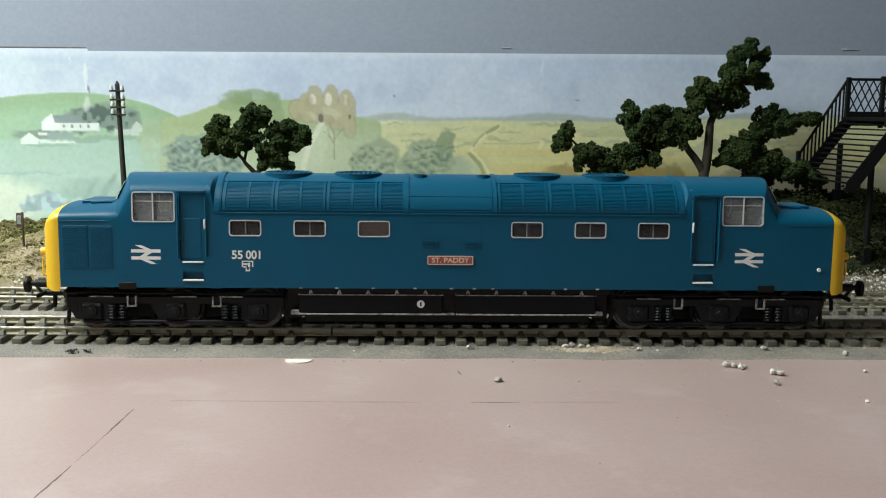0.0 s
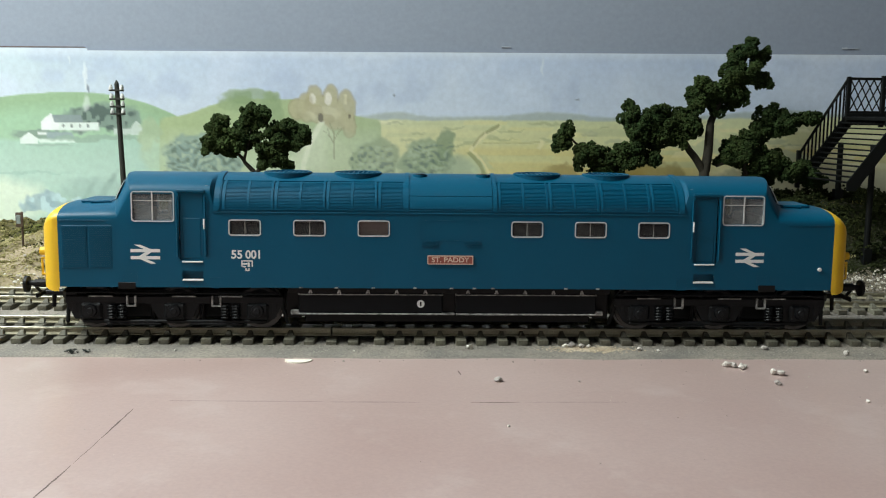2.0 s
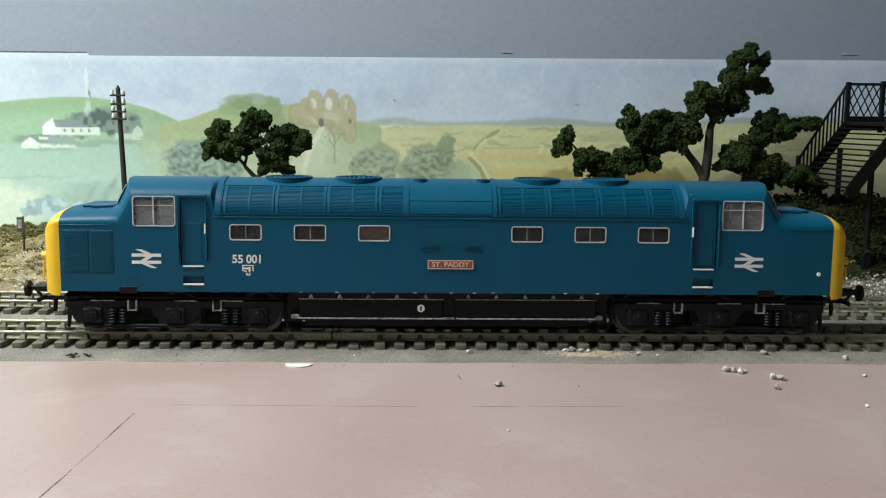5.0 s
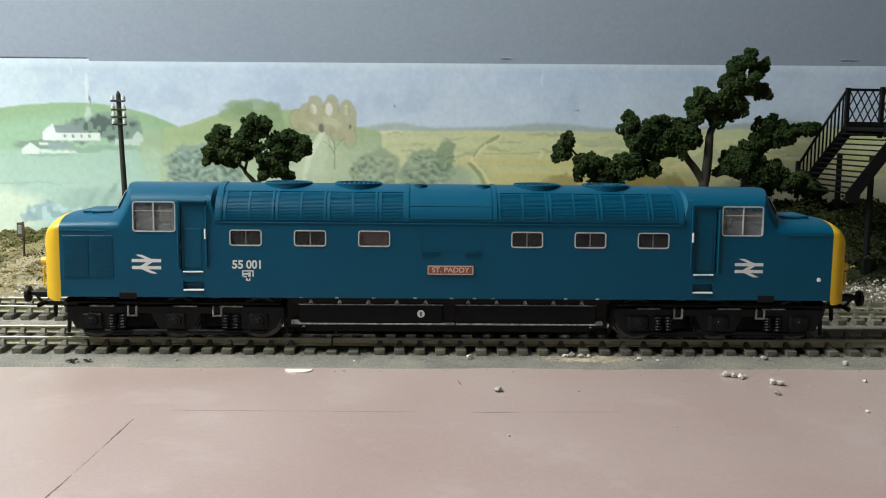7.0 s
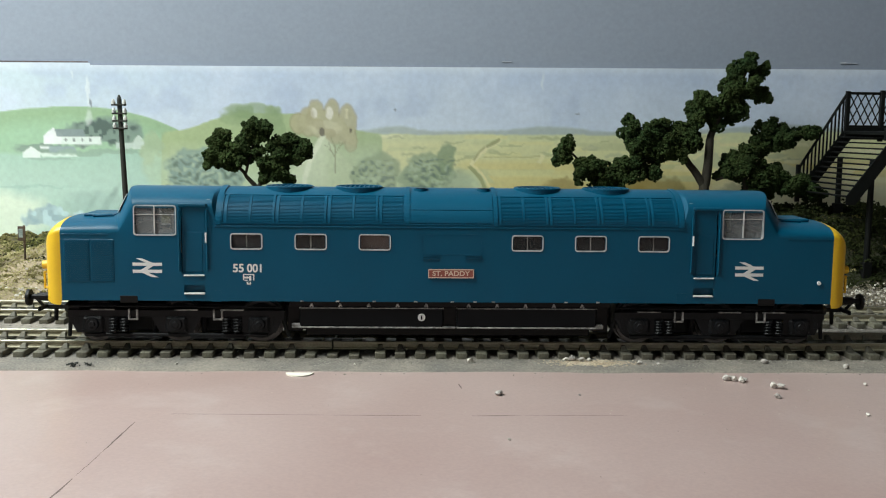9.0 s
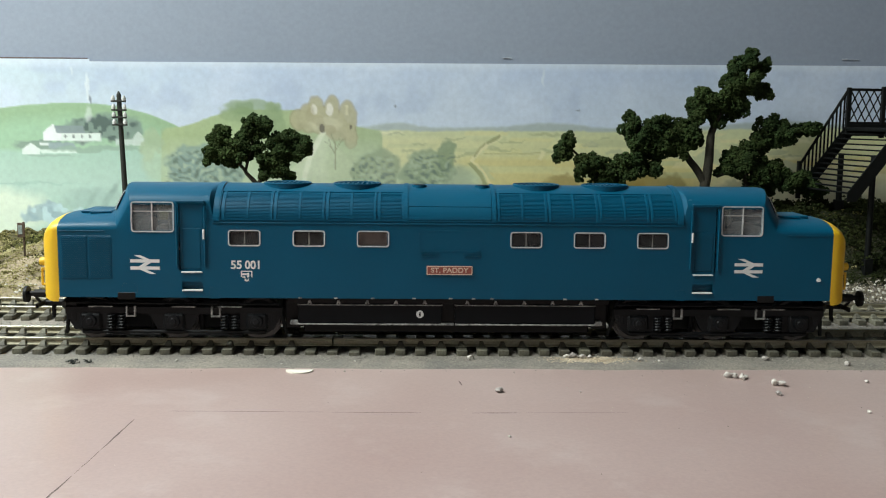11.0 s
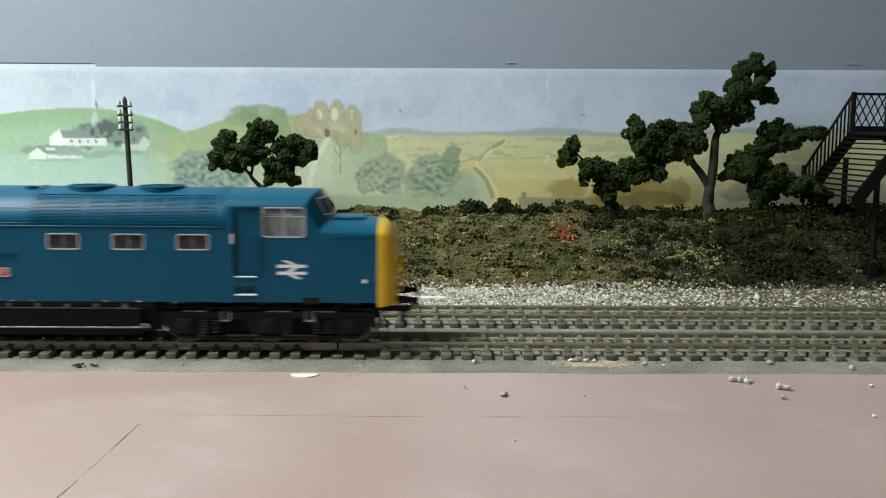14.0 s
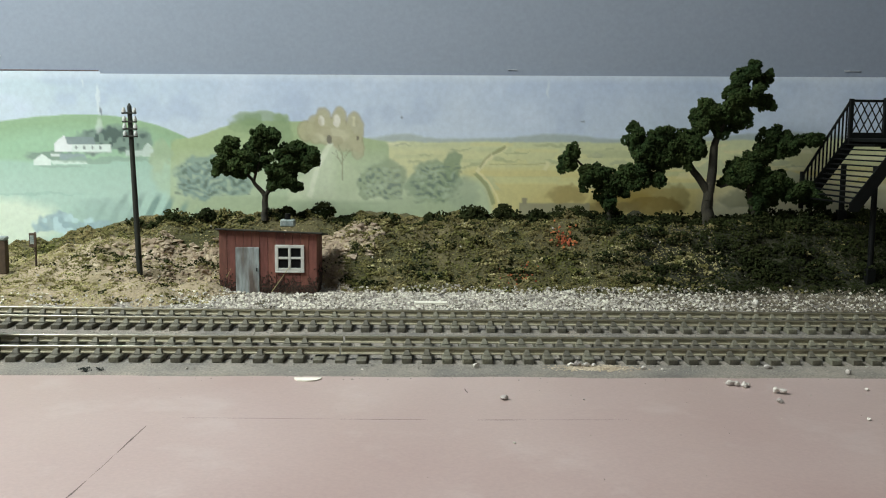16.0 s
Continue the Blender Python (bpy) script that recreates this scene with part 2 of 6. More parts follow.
class Wash:
    """A watercolour picture on a grid of paper points: soft-edged layers of colour, one over the other."""

    def __init__(self, u, v, seed):
        self.U, self.V = np.meshgrid(u, v)
        self.rng = np.random.RandomState(seed)
        self.seed = seed
        self.c = np.zeros(self.U.shape + (3,))
        self.du, self.dv = self.grain(26, 1) * 5, self.grain(22, 2) * 4
        self.fu, self.fv = self.grain(7, 3) * 3, self.grain(7, 4) * 2.4

    def grain(self, size, seed):
        """Smooth noise from -1 to 1 with features of about this size; the same on both sheets."""
        r = np.random.RandomState(seed).uniform(-1, 1, (260, 460))
        x, y = (self.U + 500) / size % 458, (self.V + 40) / size % 258
        i, j = x.astype(int), y.astype(int)
        a, b = x - i, y - j
        a, b = a * a * (3 - 2 * a), b * b * (3 - 2 * b)
        return (r[j, i] * (1 - a) + r[j, i + 1] * a) * (1 - b) + (r[j + 1, i] * (1 - a) + r[j + 1, i + 1] * a) * b

    def lay(self, cover, colour, strength=1.0):
        k = (np.clip(cover, 0, 1) * strength)[..., None]
        grey = sum(colour) / 3
        self.c = self.c * (1 - k) + np.array([tint(grey + (h - grey) * 0.77) for h in colour]) * k

    def below(self, top, soft=1.5, wob=0.3):
        return (self.V + self.dv * wob + self.fv * wob - top) / soft + 0.5

    def oval(self, u, v, a, b, soft=0.14, wob=1.0):
        x, y = (self.U + (self.du + self.fu) * wob - u) / a, (self.V + (self.dv + self.fv) * wob - v) / b
        return (1 - np.sqrt(x * x + y * y)) / soft + 0.5

    def slab(self, u0, u1, v0, v1, lean=0.0, soft=1.5, wob=0.25):
        """A four-sided patch; lean shifts its foot to the right."""
        U, V = self.U + self.fu * wob, self.V + self.fv * wob
        s = (V - v0) / max(1e-6, v1 - v0) * lean
        return np.minimum(np.minimum((U - s - u0) / soft, (u1 - U + s) / soft), np.minimum((V - v0) / soft, (v1 - V) / soft)) + 0.5

    def gable(self, u0, u1, v_top, v_eave, v_foot):
        m = (u0 + u1) / 2
        roof = v_top + np.abs(self.U - m) / ((u1 - u0) / 2) * (v_eave - v_top)
        return np.minimum(np.minimum(self.U - u0, u1 - self.U), np.minimum(self.V - roof, v_foot - self.V)) + 0.5

    def line(self, u0, v0, u1, v1, w, soft=1.0, bend=0.0):
        d = np.array([u1 - u0, v1 - v0], float)
        n = np.hypot(*d)
        t = ((self.U - u0) * d[0] + (self.V - v0) * d[1]) / n ** 2
        off = ((self.U + self.fu * 0.4 - u0) * -d[1] + (self.V + self.fv * 0.4 - v0) * d[0]) / n - bend * np.sin(np.clip(t, 0, 1) * math.pi)
        return np.minimum((w / 2 - np.abs(off)) / soft, np.minimum(t, 1 - t) * n / soft) + 0.5


def tint(h):
    """A print colour from 0 to 255 to a base value."""
    s = h / 255
    return min(0.9, (s / 12.92 if s < 0.04045 else ((s + 0.055) / 1.055) ** 2.4) / 0.74)


def countryside(w):
    U, V = w.U, w.V
    g = random.Random(8)
    n1, n2, n3 = w.grain(60, 11), w.grain(18, 12), w.grain(120, 13)
    full = np.ones_like(U)
    w.lay(full, (164, 181, 206))
    w.lay(bell(U, 60, 260) * 0.9, (170, 190, 200))
    w.lay((V - 150) / 110, (184, 197, 212), 0.8)
    w.lay((n1 + 0.4 * n2 - 0.15) / 0.7, (180, 194, 214), 0.6)
    w.lay((-n1 + 0.5 * n2 - 0.3) / 0.6, (152, 169, 197), 0.5)
    w.lay((n3 - 0.2) * bell(U, 1480, 300), (140, 155, 185), 0.6)
    w.lay((146 - V) / 14, (192, 204, 218), 0.55)
    # far range and plain
    far = np.where(U > 600, 1.0, 0.0)
    w.lay(w.below(244 - 8 * bell(U, 715, 45) - 9 * bell(U, 985, 70) - 13 * bell(U, 1400, 130), 5) * far, (154, 168, 166))
    w.lay(w.below(250 - 8 * bell(U, 1430, 150), 3) * far, (186, 191, 140))
    w.lay(w.below(262, 12) * far, (195, 194, 136), 0.7)
    w.lay(w.below(296, 14) * far * np.clip((U - 800) / 60, 0, 1), (198, 186, 112), 0.85)
    w.lay(w.below(330, 16) * far * np.clip((U - 900) / 120, 0, 1), (186, 168, 92), 0.5)
    w.lay(w.below(330, 30) * np.clip((U - 1240) / 80, 0, 1), (196, 196, 165), 0.75)
    for i in range(34):
        v0 = 252 + (i % 8) * 10 + g.uniform(-2, 2)
        u0 = 660 + (i * 167) % 860 + g.uniform(-20, 20)
        k = 1 + (v0 - 252) / 70
        col = ((208, 206, 165), (178, 184, 130), (200, 196, 130), (170, 178, 128), (206, 196, 140))[i % 5]
        w.lay(w.slab(u0, u0 + g.uniform(40, 110) * k, v0, v0 + g.uniform(4, 7) * k, g.uniform(-12, 12), 2), col, 0.6)
    for i in range(22):
        u, v = 670 + (i * 83) % 850, 254 + (i * 19) % 44
        w.lay(w.oval(u, v, 10 + i % 5 * 5, 1.6 + i % 3 * 0.6, 0.5), (150, 160, 112), 0.6)
    for i in range(9):
        u = 1060 + i * 42
        w.lay(w.oval(u, 272 + (i * 13) % 30, 18, 4, 0.4), (158, 165, 128), 0.6)
    # hills on the west side
    h1 = 203 + np.where(U > 150, 45 * (np.abs(U - 150) / 190) ** 2.2, 19 * (np.abs(150 - U) / 190) ** 1.6)
    west = np.clip((352 - U) / 6, 0, 1)
    w.lay(w.below(h1, 2, 0.15) * west, (134, 169, 128))
    w.lay(w.below(h1 + 26, 30, 0.5) * west, (143, 184, 150), 0.9)
    w.lay(w.below(284 + 3 * np.sin(U / 60), 8) * west, (148, 186, 168))
    w.lay(w.below(322, 50) * west, (160, 194, 180), 0.9)
    w.lay(w.oval(10, 398, 92, 44, 0.5), (200, 220, 194), 0.95)
    mid = np.clip((U - 300) / 20, 0, 1) * np.clip((690 - U) / 14, 0, 1)
    w.lay(w.below(250 - 34 * bell(U, 440, 82) - 30 * bell(U, 560, 74), 2.5) * mid, (152, 172, 122))
    w.lay(w.below(275, 30) * mid, (166, 184, 146), 0.8)
    low = np.clip((U - 290) / 40, 0, 1) * np.clip((880 - U) / 30, 0, 1)
    w.lay(w.below(316, 24) * low, (170, 188, 152), 0.85)
    w.lay(w.below(348, 8) * np.clip((U - 300) / 60, 0, 1) * np.clip((860 - U) / 40, 0, 1), (150, 168, 130), 0.7)
    # wooded knoll, castle on its mound
    for u, v, a, b in ((462, 212, 50, 14), (440, 222, 34, 12), (500, 220, 22, 18), (508, 246, 14, 26), (482, 240, 20, 22)):
        w.lay(w.oval(u, v, a, b, 0.25, 1.2), (133, 156, 110), 0.75)
    w.lay(np.clip(n2 - 0.1, 0, 1) * w.oval(465, 216, 52, 16), (118, 144, 98), 0.7)
    stone, pale = (168, 164, 124), (192, 188, 154)
    keep = ((543, 232, 14, 18), (560, 228, 16, 26), (573, 214, 14, 24), (601, 214, 13, 25), (588, 232, 34, 24), (628, 232, 16, 34), (633, 258, 12, 22), (606, 248, 24, 20))
    for grow, col, k in ((1.5, (150, 140, 104), 0.7), (-1.5, stone, 0.8)):
        for u, v, a, b in keep:
            w.lay(w.oval(u, v, a + grow, b + grow, 0.12, 0.4), col, k)
    for u, h in ((569, 10), (597, 11)):
        w.lay(w.oval(u, 213, 6, h, 0.25, 0.3), (204, 200, 186), 0.9)
    w.lay(w.slab(624, 629, 205, 222), pale, 0.9)
    w.lay(w.oval(588, 236, 26, 12, 0.4), pale, 0.5)
    w.lay(np.clip(n2 - 0.1, 0, 1) * w.oval(590, 230, 52, 34), (150, 140, 98), 0.5)
    w.lay(np.minimum(w.below(256 + np.abs(U - 588) * 1.05, 6), w.slab(510, 690, 250, 356, 0, 8)), (184, 196, 160), 0.9)
    w.lay(w.line(586, 252, 548, 350, 9, 3, 6), (204, 210, 182), 0.8)
    w.lay(w.oval(616, 312, 30, 40, 0.6), (166, 182, 140), 0.7)
    w.lay(w.oval(584, 246, 5, 8, 0.2, 0.2), (92, 84, 66), 0.9)
    w.lay(w.oval(634, 243, 1.8, 5, 0.3, 0.2), (92, 84, 66), 0.9)
    for a, b, c, d, t in ((606, 320, 606, 270, 3.0), (606, 292, 594, 266, 1.8), (606, 286, 620, 264, 1.8), (606, 280, 600, 256, 1.4), (612, 276, 614, 254, 1.2), (600, 280, 588, 270, 1.2)):
        w.lay(w.line(a, b, c, d, t), (132, 138, 100), 0.85)
    # hedgerow trees, dabbed with lights and darks
    for u, v, a, b, col in ((372, 312, 66, 36, (124, 150, 138)), (350, 322, 42, 28, (120, 146, 136)), (412, 326, 32, 24, (126, 152, 138)), (682, 316, 36, 34, (136, 154, 116)), (664, 330, 30, 24, (140, 158, 120)),
                            (770, 322, 46, 36, (132, 152, 116)), (803, 302, 18, 40, (122, 142, 106)), (746, 330, 30, 26, (136, 156, 120))):
        w.lay(w.oval(u, v, a, b, 0.18, 1.4), col, 0.9)
    wood = np.clip(np.maximum.reduce([w.oval(375, 316, 62, 32), w.oval(676, 322, 40, 28), w.oval(770, 324, 46, 32)]), 0, 1)
    dab = 0.5 * np.sin(V * 0.5 + w.du * 1.3 + n2 * 4) + 1.3 * w.grain(8, 21) + 0.8 * w.grain(4.5, 22)
    w.lay(np.clip(dab - 0.25, 0, 1) * wood, (92, 114, 98), 0.95)
    stroke = np.sin(V * 0.42 + n2 * 3 + w.du * 0.4) * np.sin(U * 0.21 + w.dv * 0.9 + n1 * 5)
    block = np.maximum.reduce([w.slab(306, 442, 288, 348, 0, 8, 1.5), w.slab(648, 712, 296, 352, 0, 8, 1.5), w.slab(736, 822, 292, 358, 0, 8, 1.5)])
    w.lay(np.clip(stroke * 1.6 - 0.35, 0, 1) * np.clip(block, 0, 1), (96, 116, 104), 0.8)
    w.lay(np.clip(-stroke * 1.6 - 0.5, 0, 1) * np.clip(block, 0, 1), (160, 178, 150), 0.5)
    w.lay(np.clip(-dab - 0.5, 0, 1) * wood, (166, 184, 152), 0.6)
    w.lay(w.oval(822, 345, 26, 30, 0.5), (150, 166, 134), 0.7)
    # field track over the plain
    for a, b, c, d, t, bend, col in ((900, 260, 846, 304, 7, 5, (206, 200, 150)), (898, 258, 874, 272, 6, 0, (136, 142, 88)), (872, 272, 852, 296, 4, 2, (150, 152, 96)), (844, 306, 878, 362, 7, -5, (140, 146, 92)), (850, 304, 888, 360, 4, -5, (210, 200, 140)),
                                     (868, 290, 985, 288, 2, 0, (168, 166, 108)), (968, 300, 975, 285, 6, 1, (205, 200, 150))):
        w.lay(w.line(a, b, c, d, t, 1.6, bend), col, 0.85)
    # farmhouse among dark trees
    for u, v, a, b in ((205, 244, 62, 24), (160, 256, 34, 16), (246, 258, 28, 24), (96, 278, 46, 7), (180, 250, 46, 22)):
        w.lay(w.oval(u, v, a, b, 0.22, 1.3), (112, 136, 124), 0.85)
    w.lay(np.clip(w.grain(8, 31), 0, 1) * w.oval(205, 248, 66, 26), (78, 98, 92), 1.0)
    w.lay(w.gable(97, 131, 240, 254, 269), (206, 220, 214))
    w.lay(w.slab(128, 197, 256, 270), (196, 210, 204))
    w.lay(w.slab(116, 166, 243, 256, 4), (118, 136, 138), 0.95)
    for u in (135, 149, 164, 178):
        w.lay(w.oval(u, 262, 2.2, 3.2, 0.3, 0.1), (120, 136, 132))
    w.lay(w.gable(60, 90, 273, 284, 293), (200, 216, 208))
    w.lay(w.slab(88, 152, 285, 292, 6), (196, 214, 205), 0.9)
    w.lay(w.slab(104, 150, 273, 285, 4), (132, 154, 160), 0.9)
    w.lay(w.slab(90, 106, 273, 277), (206, 220, 214))
    w.lay(w.slab(64, 140, 294, 297, 10), (120, 150, 136), 0.6)
    w.lay(w.gable(252, 272, 252, 264, 278), (186, 202, 192), 0.8)
    w.lay(w.slab(222, 256, 266, 277), (180, 196, 188), 0.8)
    w.lay(w.oval(190, 284, 86, 5, 0.4), (128, 160, 140), 0.8)
    w.lay(w.oval(284, 276, 16, 26, 0.3, 1.5), (150, 172, 134), 0.85)
    w.lay(w.oval(290, 310, 22, 30, 0.6), (166, 190, 156), 0.6)
    w.lay(w.oval(60, 345, 100, 2, 0.6), (134, 178, 164), 0.6)
    # furrows and pale bushes low down
    fur = np.sin((U + V * 0.55) / 4.6 + w.du * 0.15)
    w.lay(np.clip(fur * 0.8 + 0.2, 0, 1) * w.oval(255, 380, 90, 34, 0.4), (108, 142, 134), 0.85)
    w.lay(w.oval(190, 382, 58, 28, 0.4, 1.5), (142, 176, 166), 0.7)
    for u, v, a, b in ((95, 394, 28, 16), (132, 404, 30, 10), (70, 406, 16, 9), (168, 404, 26, 10), (110, 388, 20, 10)):
        w.lay(w.oval(u, v, a, b, 0.3, 1.6), (134, 166, 176), 0.8)
    w.lay(np.clip(w.grain(9, 41), 0, 1) * w.oval(115, 400, 60, 20), (176, 206, 210), 0.8)
    # brown trees and a low building near the foot of the plain
    for u, v, a, b, col in ((1008, 346, 34, 16, (158, 140, 78)), (1150, 342, 44, 18, (138, 118, 50)), (1115, 356, 60, 18, (142, 120, 48)), (1196, 352, 36, 24, (148, 134, 72)), (1168, 366, 50, 16, (120, 100, 40)), (1330, 352, 40, 14, (150, 150, 112)), (1086, 372, 60, 14, (120, 104, 52)), (1290, 300, 60, 12, (170, 176, 132)), (1380, 310, 80, 10, (172, 176, 138))):
        w.lay(w.oval(u, v, a, b, 0.3, 1.6), col, 0.85)
    w.lay(w.slab(924, 1052, 360, 382), (132, 128, 98), 0.9)
    w.lay(w.slab(929, 938, 350, 362), (126, 120, 92), 0.9)
    # age: fading, rubbed patches, a few scuffs; first entry is a painted highlight along the sheets' seam
    w.lay((n3 + 0.3 * n1) * 0.5, (200, 205, 196), 0.16)
    for u, v, a, b, s in ((178, 175, 3, 26, 0.5), (711, 206, 2.2, 2.2, 1.0), (182, 196, 1.6, 8, 0.9), (1034, 212, 4, 1.6, 0.8), (970, 155, 1.6, 18, 0.35), (176, 222, 6, 14, 0.4), (152, 150, 2, 7, 0.4)):
        w.lay(w.oval(u, v, a, b, 0.5, 0.5), (110, 122, 135) if s > 0.6 else (205, 216, 216), s)


def print_material():
    m = bpy.data.materials.new("printed_paper")
    m.use_nodes = True
    n, l = m.node_tree.nodes, m.node_tree.links
    b = n["Principled BSDF"]
    a, nz, mr, h = n.new("ShaderNodeAttribute"), n.new("ShaderNodeTexNoise"), n.new("ShaderNodeMapRange"), n.new("ShaderNodeHueSaturation")
    a.attribute_name = "wash"
    tc = n.new("ShaderNodeTexCoord")
    nz.inputs["Scale"].default_value, nz.inputs["Detail"].default_value = 420, 5
    l.new(tc.outputs["Object"], nz.inputs[0]), l.new(nz.outputs[0], mr.inputs[0])
    mr.inputs[1].default_value, mr.inputs[2].default_value, mr.inputs[3].default_value, mr.inputs[4].default_value = 0.3, 0.7, 0.95, 1.05
    l.new(mr.outputs[0], h.inputs["Value"]), l.new(a.outputs["Color"], h.inputs["Color"]), l.new(h.outputs[0], b.inputs["Base Color"])
    b.inputs["Roughness"].default_value = 0.55
    b.inputs["Specular IOR Level"].default_value = 0.3
    return m


def paper_sheet(root, u0, u1, v0, y, wave, material):
    """One sheet of paper as a fine, slightly wavy grid."""
    us, vs = np.arange(u0, u1 + 0.1, 2.2), np.arange(v0, 446, 2.2)
    w = Wash(us, vs, 5)
    countryside(w)
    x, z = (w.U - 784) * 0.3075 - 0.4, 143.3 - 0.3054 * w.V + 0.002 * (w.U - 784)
    yy = y + wave * np.sin(w.U / 57) + 0.06 * w.grain(90, 51)
    co = np.stack([x, yy, z], -1).reshape(-1, 3) * MM
    nu, nv = len(us), len(vs)
    i = np.arange(nu * nv).reshape(nv, nu)
    q = np.stack([i[:-1, :-1], i[1:, :-1], i[1:, 1:], i[:-1, 1:]], -1).reshape(-1, 4)
    me = bpy.data.meshes.new("paper_sheet")
    me.vertices.add(len(co))
    me.vertices.foreach_set("co", co.astype(np.float32).ravel())
    me.loops.add(q.size)
    me.loops.foreach_set("vertex_index", q.astype(np.int32).ravel())
    me.polygons.add(len(q))
    me.polygons.foreach_set("loop_start", np.arange(0, q.size, 4, dtype=np.int32))
    me.update(calc_edges=True)
    at = me.color_attributes.new("wash", "FLOAT_COLOR", "POINT")
    col = np.concatenate([w.c, np.ones(w.U.shape + (1,))], -1).reshape(-1)
    at.data.foreach_set("color", col.astype(np.float32))
    me.materials.append(material)
    ob = new("paper_sheet", me)
    ob.parent = root
    bm = bmesh.new()
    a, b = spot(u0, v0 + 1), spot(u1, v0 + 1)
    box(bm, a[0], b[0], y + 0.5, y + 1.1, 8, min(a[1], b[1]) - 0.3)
    part("backing_board", bm, M["wall"], root)
    return ob


def backdrop():
    root = tagged(empty("backdrop"), "faded printed countryside backdrop paper on the wall", "backdrop", kind="structure")
    m = print_material()
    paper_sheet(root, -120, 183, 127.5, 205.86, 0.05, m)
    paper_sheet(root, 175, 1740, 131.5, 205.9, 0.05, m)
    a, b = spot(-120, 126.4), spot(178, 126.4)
    # dark rod put in as the shadow line above the left sheet's top
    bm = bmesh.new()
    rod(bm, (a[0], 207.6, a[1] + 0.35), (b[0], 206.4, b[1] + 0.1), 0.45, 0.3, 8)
    part("paper_edge_shadow", bm, M["scratch"], root)
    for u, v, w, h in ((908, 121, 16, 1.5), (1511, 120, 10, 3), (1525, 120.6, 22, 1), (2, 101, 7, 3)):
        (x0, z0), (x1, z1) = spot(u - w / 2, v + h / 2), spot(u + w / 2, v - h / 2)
        part("pale_strip", box(bmesh.new(), x0, x1, 208.6, 208.9, z0, z1, 0.05), M["wall_strip"], root, "small pale strip on the wall")


backdrop()

# ---- embankment, verge and ground cover ----
M["grass"] = mat("foam_grass", (0.112, 0.118, 0.034), 0.95, 0, 0.2, 60, 900, 0.0, second=(0.21, 0.17, 0.080), by="island", rand=0.22, spec=0.1)
M["dry"] = mat("dry_scatter", (0.43, 0.385, 0.20), 0.95, 0, 0.2, 60, 900, 0.0, second=(0.27, 0.235, 0.105), by="island", rand=0.2, spec=0.1)
M["bush"] = mat("dark_foam", (0.012, 0.018, 0.006), 0.95, 0, 0.3, 60, 900, 0.0, second=(0.034, 0.040, 0.013), by="island", rand=0.28, spec=0.1)
M["leaf"] = mat("tree_foam", (0.018, 0.034, 0.012), 0.95, 0, 0.25, 90, 900, 0.0, second=(0.040, 0.058, 0.018), by="island", rand=0.28, spec=0.1)
M["mud"] = mat("brown_crumbs", (0.19, 0.165, 0.12), 0.95, 0, 0.25, 200, 1500, 0.3, 0.2, second=(0.08, 0.068, 0.045), by="island", rand=0.3)
# dark copy of the earth, carrying the shade at the bank's right end
M["shade_earth"] = mat("shaded_earth", (0.016, 0.019, 0.008), 0.95, 0, 0.3, 45, 700, 0.9, 1.0, second=(0.034, 0.032, 0.015))
M["speck"] = mat("pale_speck", (0.55, 0.52, 0.45), 0.9, 0, 0.1, by="island", rand=0.2)
M["rock"] = mat("tan_rock", (0.42, 0.345, 0.255), 0.95, 0, 0.2, 90, 900, 0.6, 0.4, second=(0.24, 0.18, 0.12), by="island", rand=0.18, spec=0.2)
M["sand"] = mat("sandy_soil", (0.36, 0.29, 0.20), 0.95, 0, 0.3, 70, 800, 0.9, 0.8, second=(0.19, 0.155, 0.085), spread=0.5)
M["bark"] = mat("twisted_bark", (0.020, 0.018, 0.012), 0.9, 0, 0.4, 300, 1500, 0.6, 0.3, second=(0.045, 0.04, 0.026))
M["orange"] = mat("orange_flower", (0.52, 0.17, 0.075), 0.9, 0, 0.2, 90, 900, 0.0, by="island", rand=0.28, spec=0.1)


def crest(x):
    return 30.0 - 3 * bell(x, -20, 60) * 0.3 - 21 / (1 + math.exp((x + 196) / 19)) + lump(x, 0, 3, 0.05) * 1.5


def smooth(u):
    u = min(1, max(0, u))
    return u * u * (3 - 2 * u)


def bank(x, y):
    """Height of the embankment's surface over the rails' level."""
    w = smooth((x + 140) / 60)
    foot = 84 + (129 - 84) * w
    top = 186 + (172 - 186) * w
    u = min(1, max(0, (y - foot) / (top - foot)))
    s = (u ** 1.5) * (1 - w) + (0.35 * u + 0.65 * smooth(u)) * w
    z = -4.5 + (crest(x) - 3.5 + 4.5) * s
    rough = smooth((y - foot) / 16)
    z += rough * (lump(x, y, 0, 0.06) * 4.6 + lump(x, y, 5, 0.17) * 2.8)
    cut = smooth((x + 150) / 20) * (1 - smooth((x + 62) / 16))
    z -= cut * smooth((y - 124) / 6) * (1 - smooth((y - 168) / 5)) * 7.0
    return z


def soil_edge(x, y):
    """x shifted by noise, so that patches of soil and cover have ragged edges."""
    return x + 26 * lump(x, y, 6, 0.045) + 12 * lump(x, y, 8, 0.16)


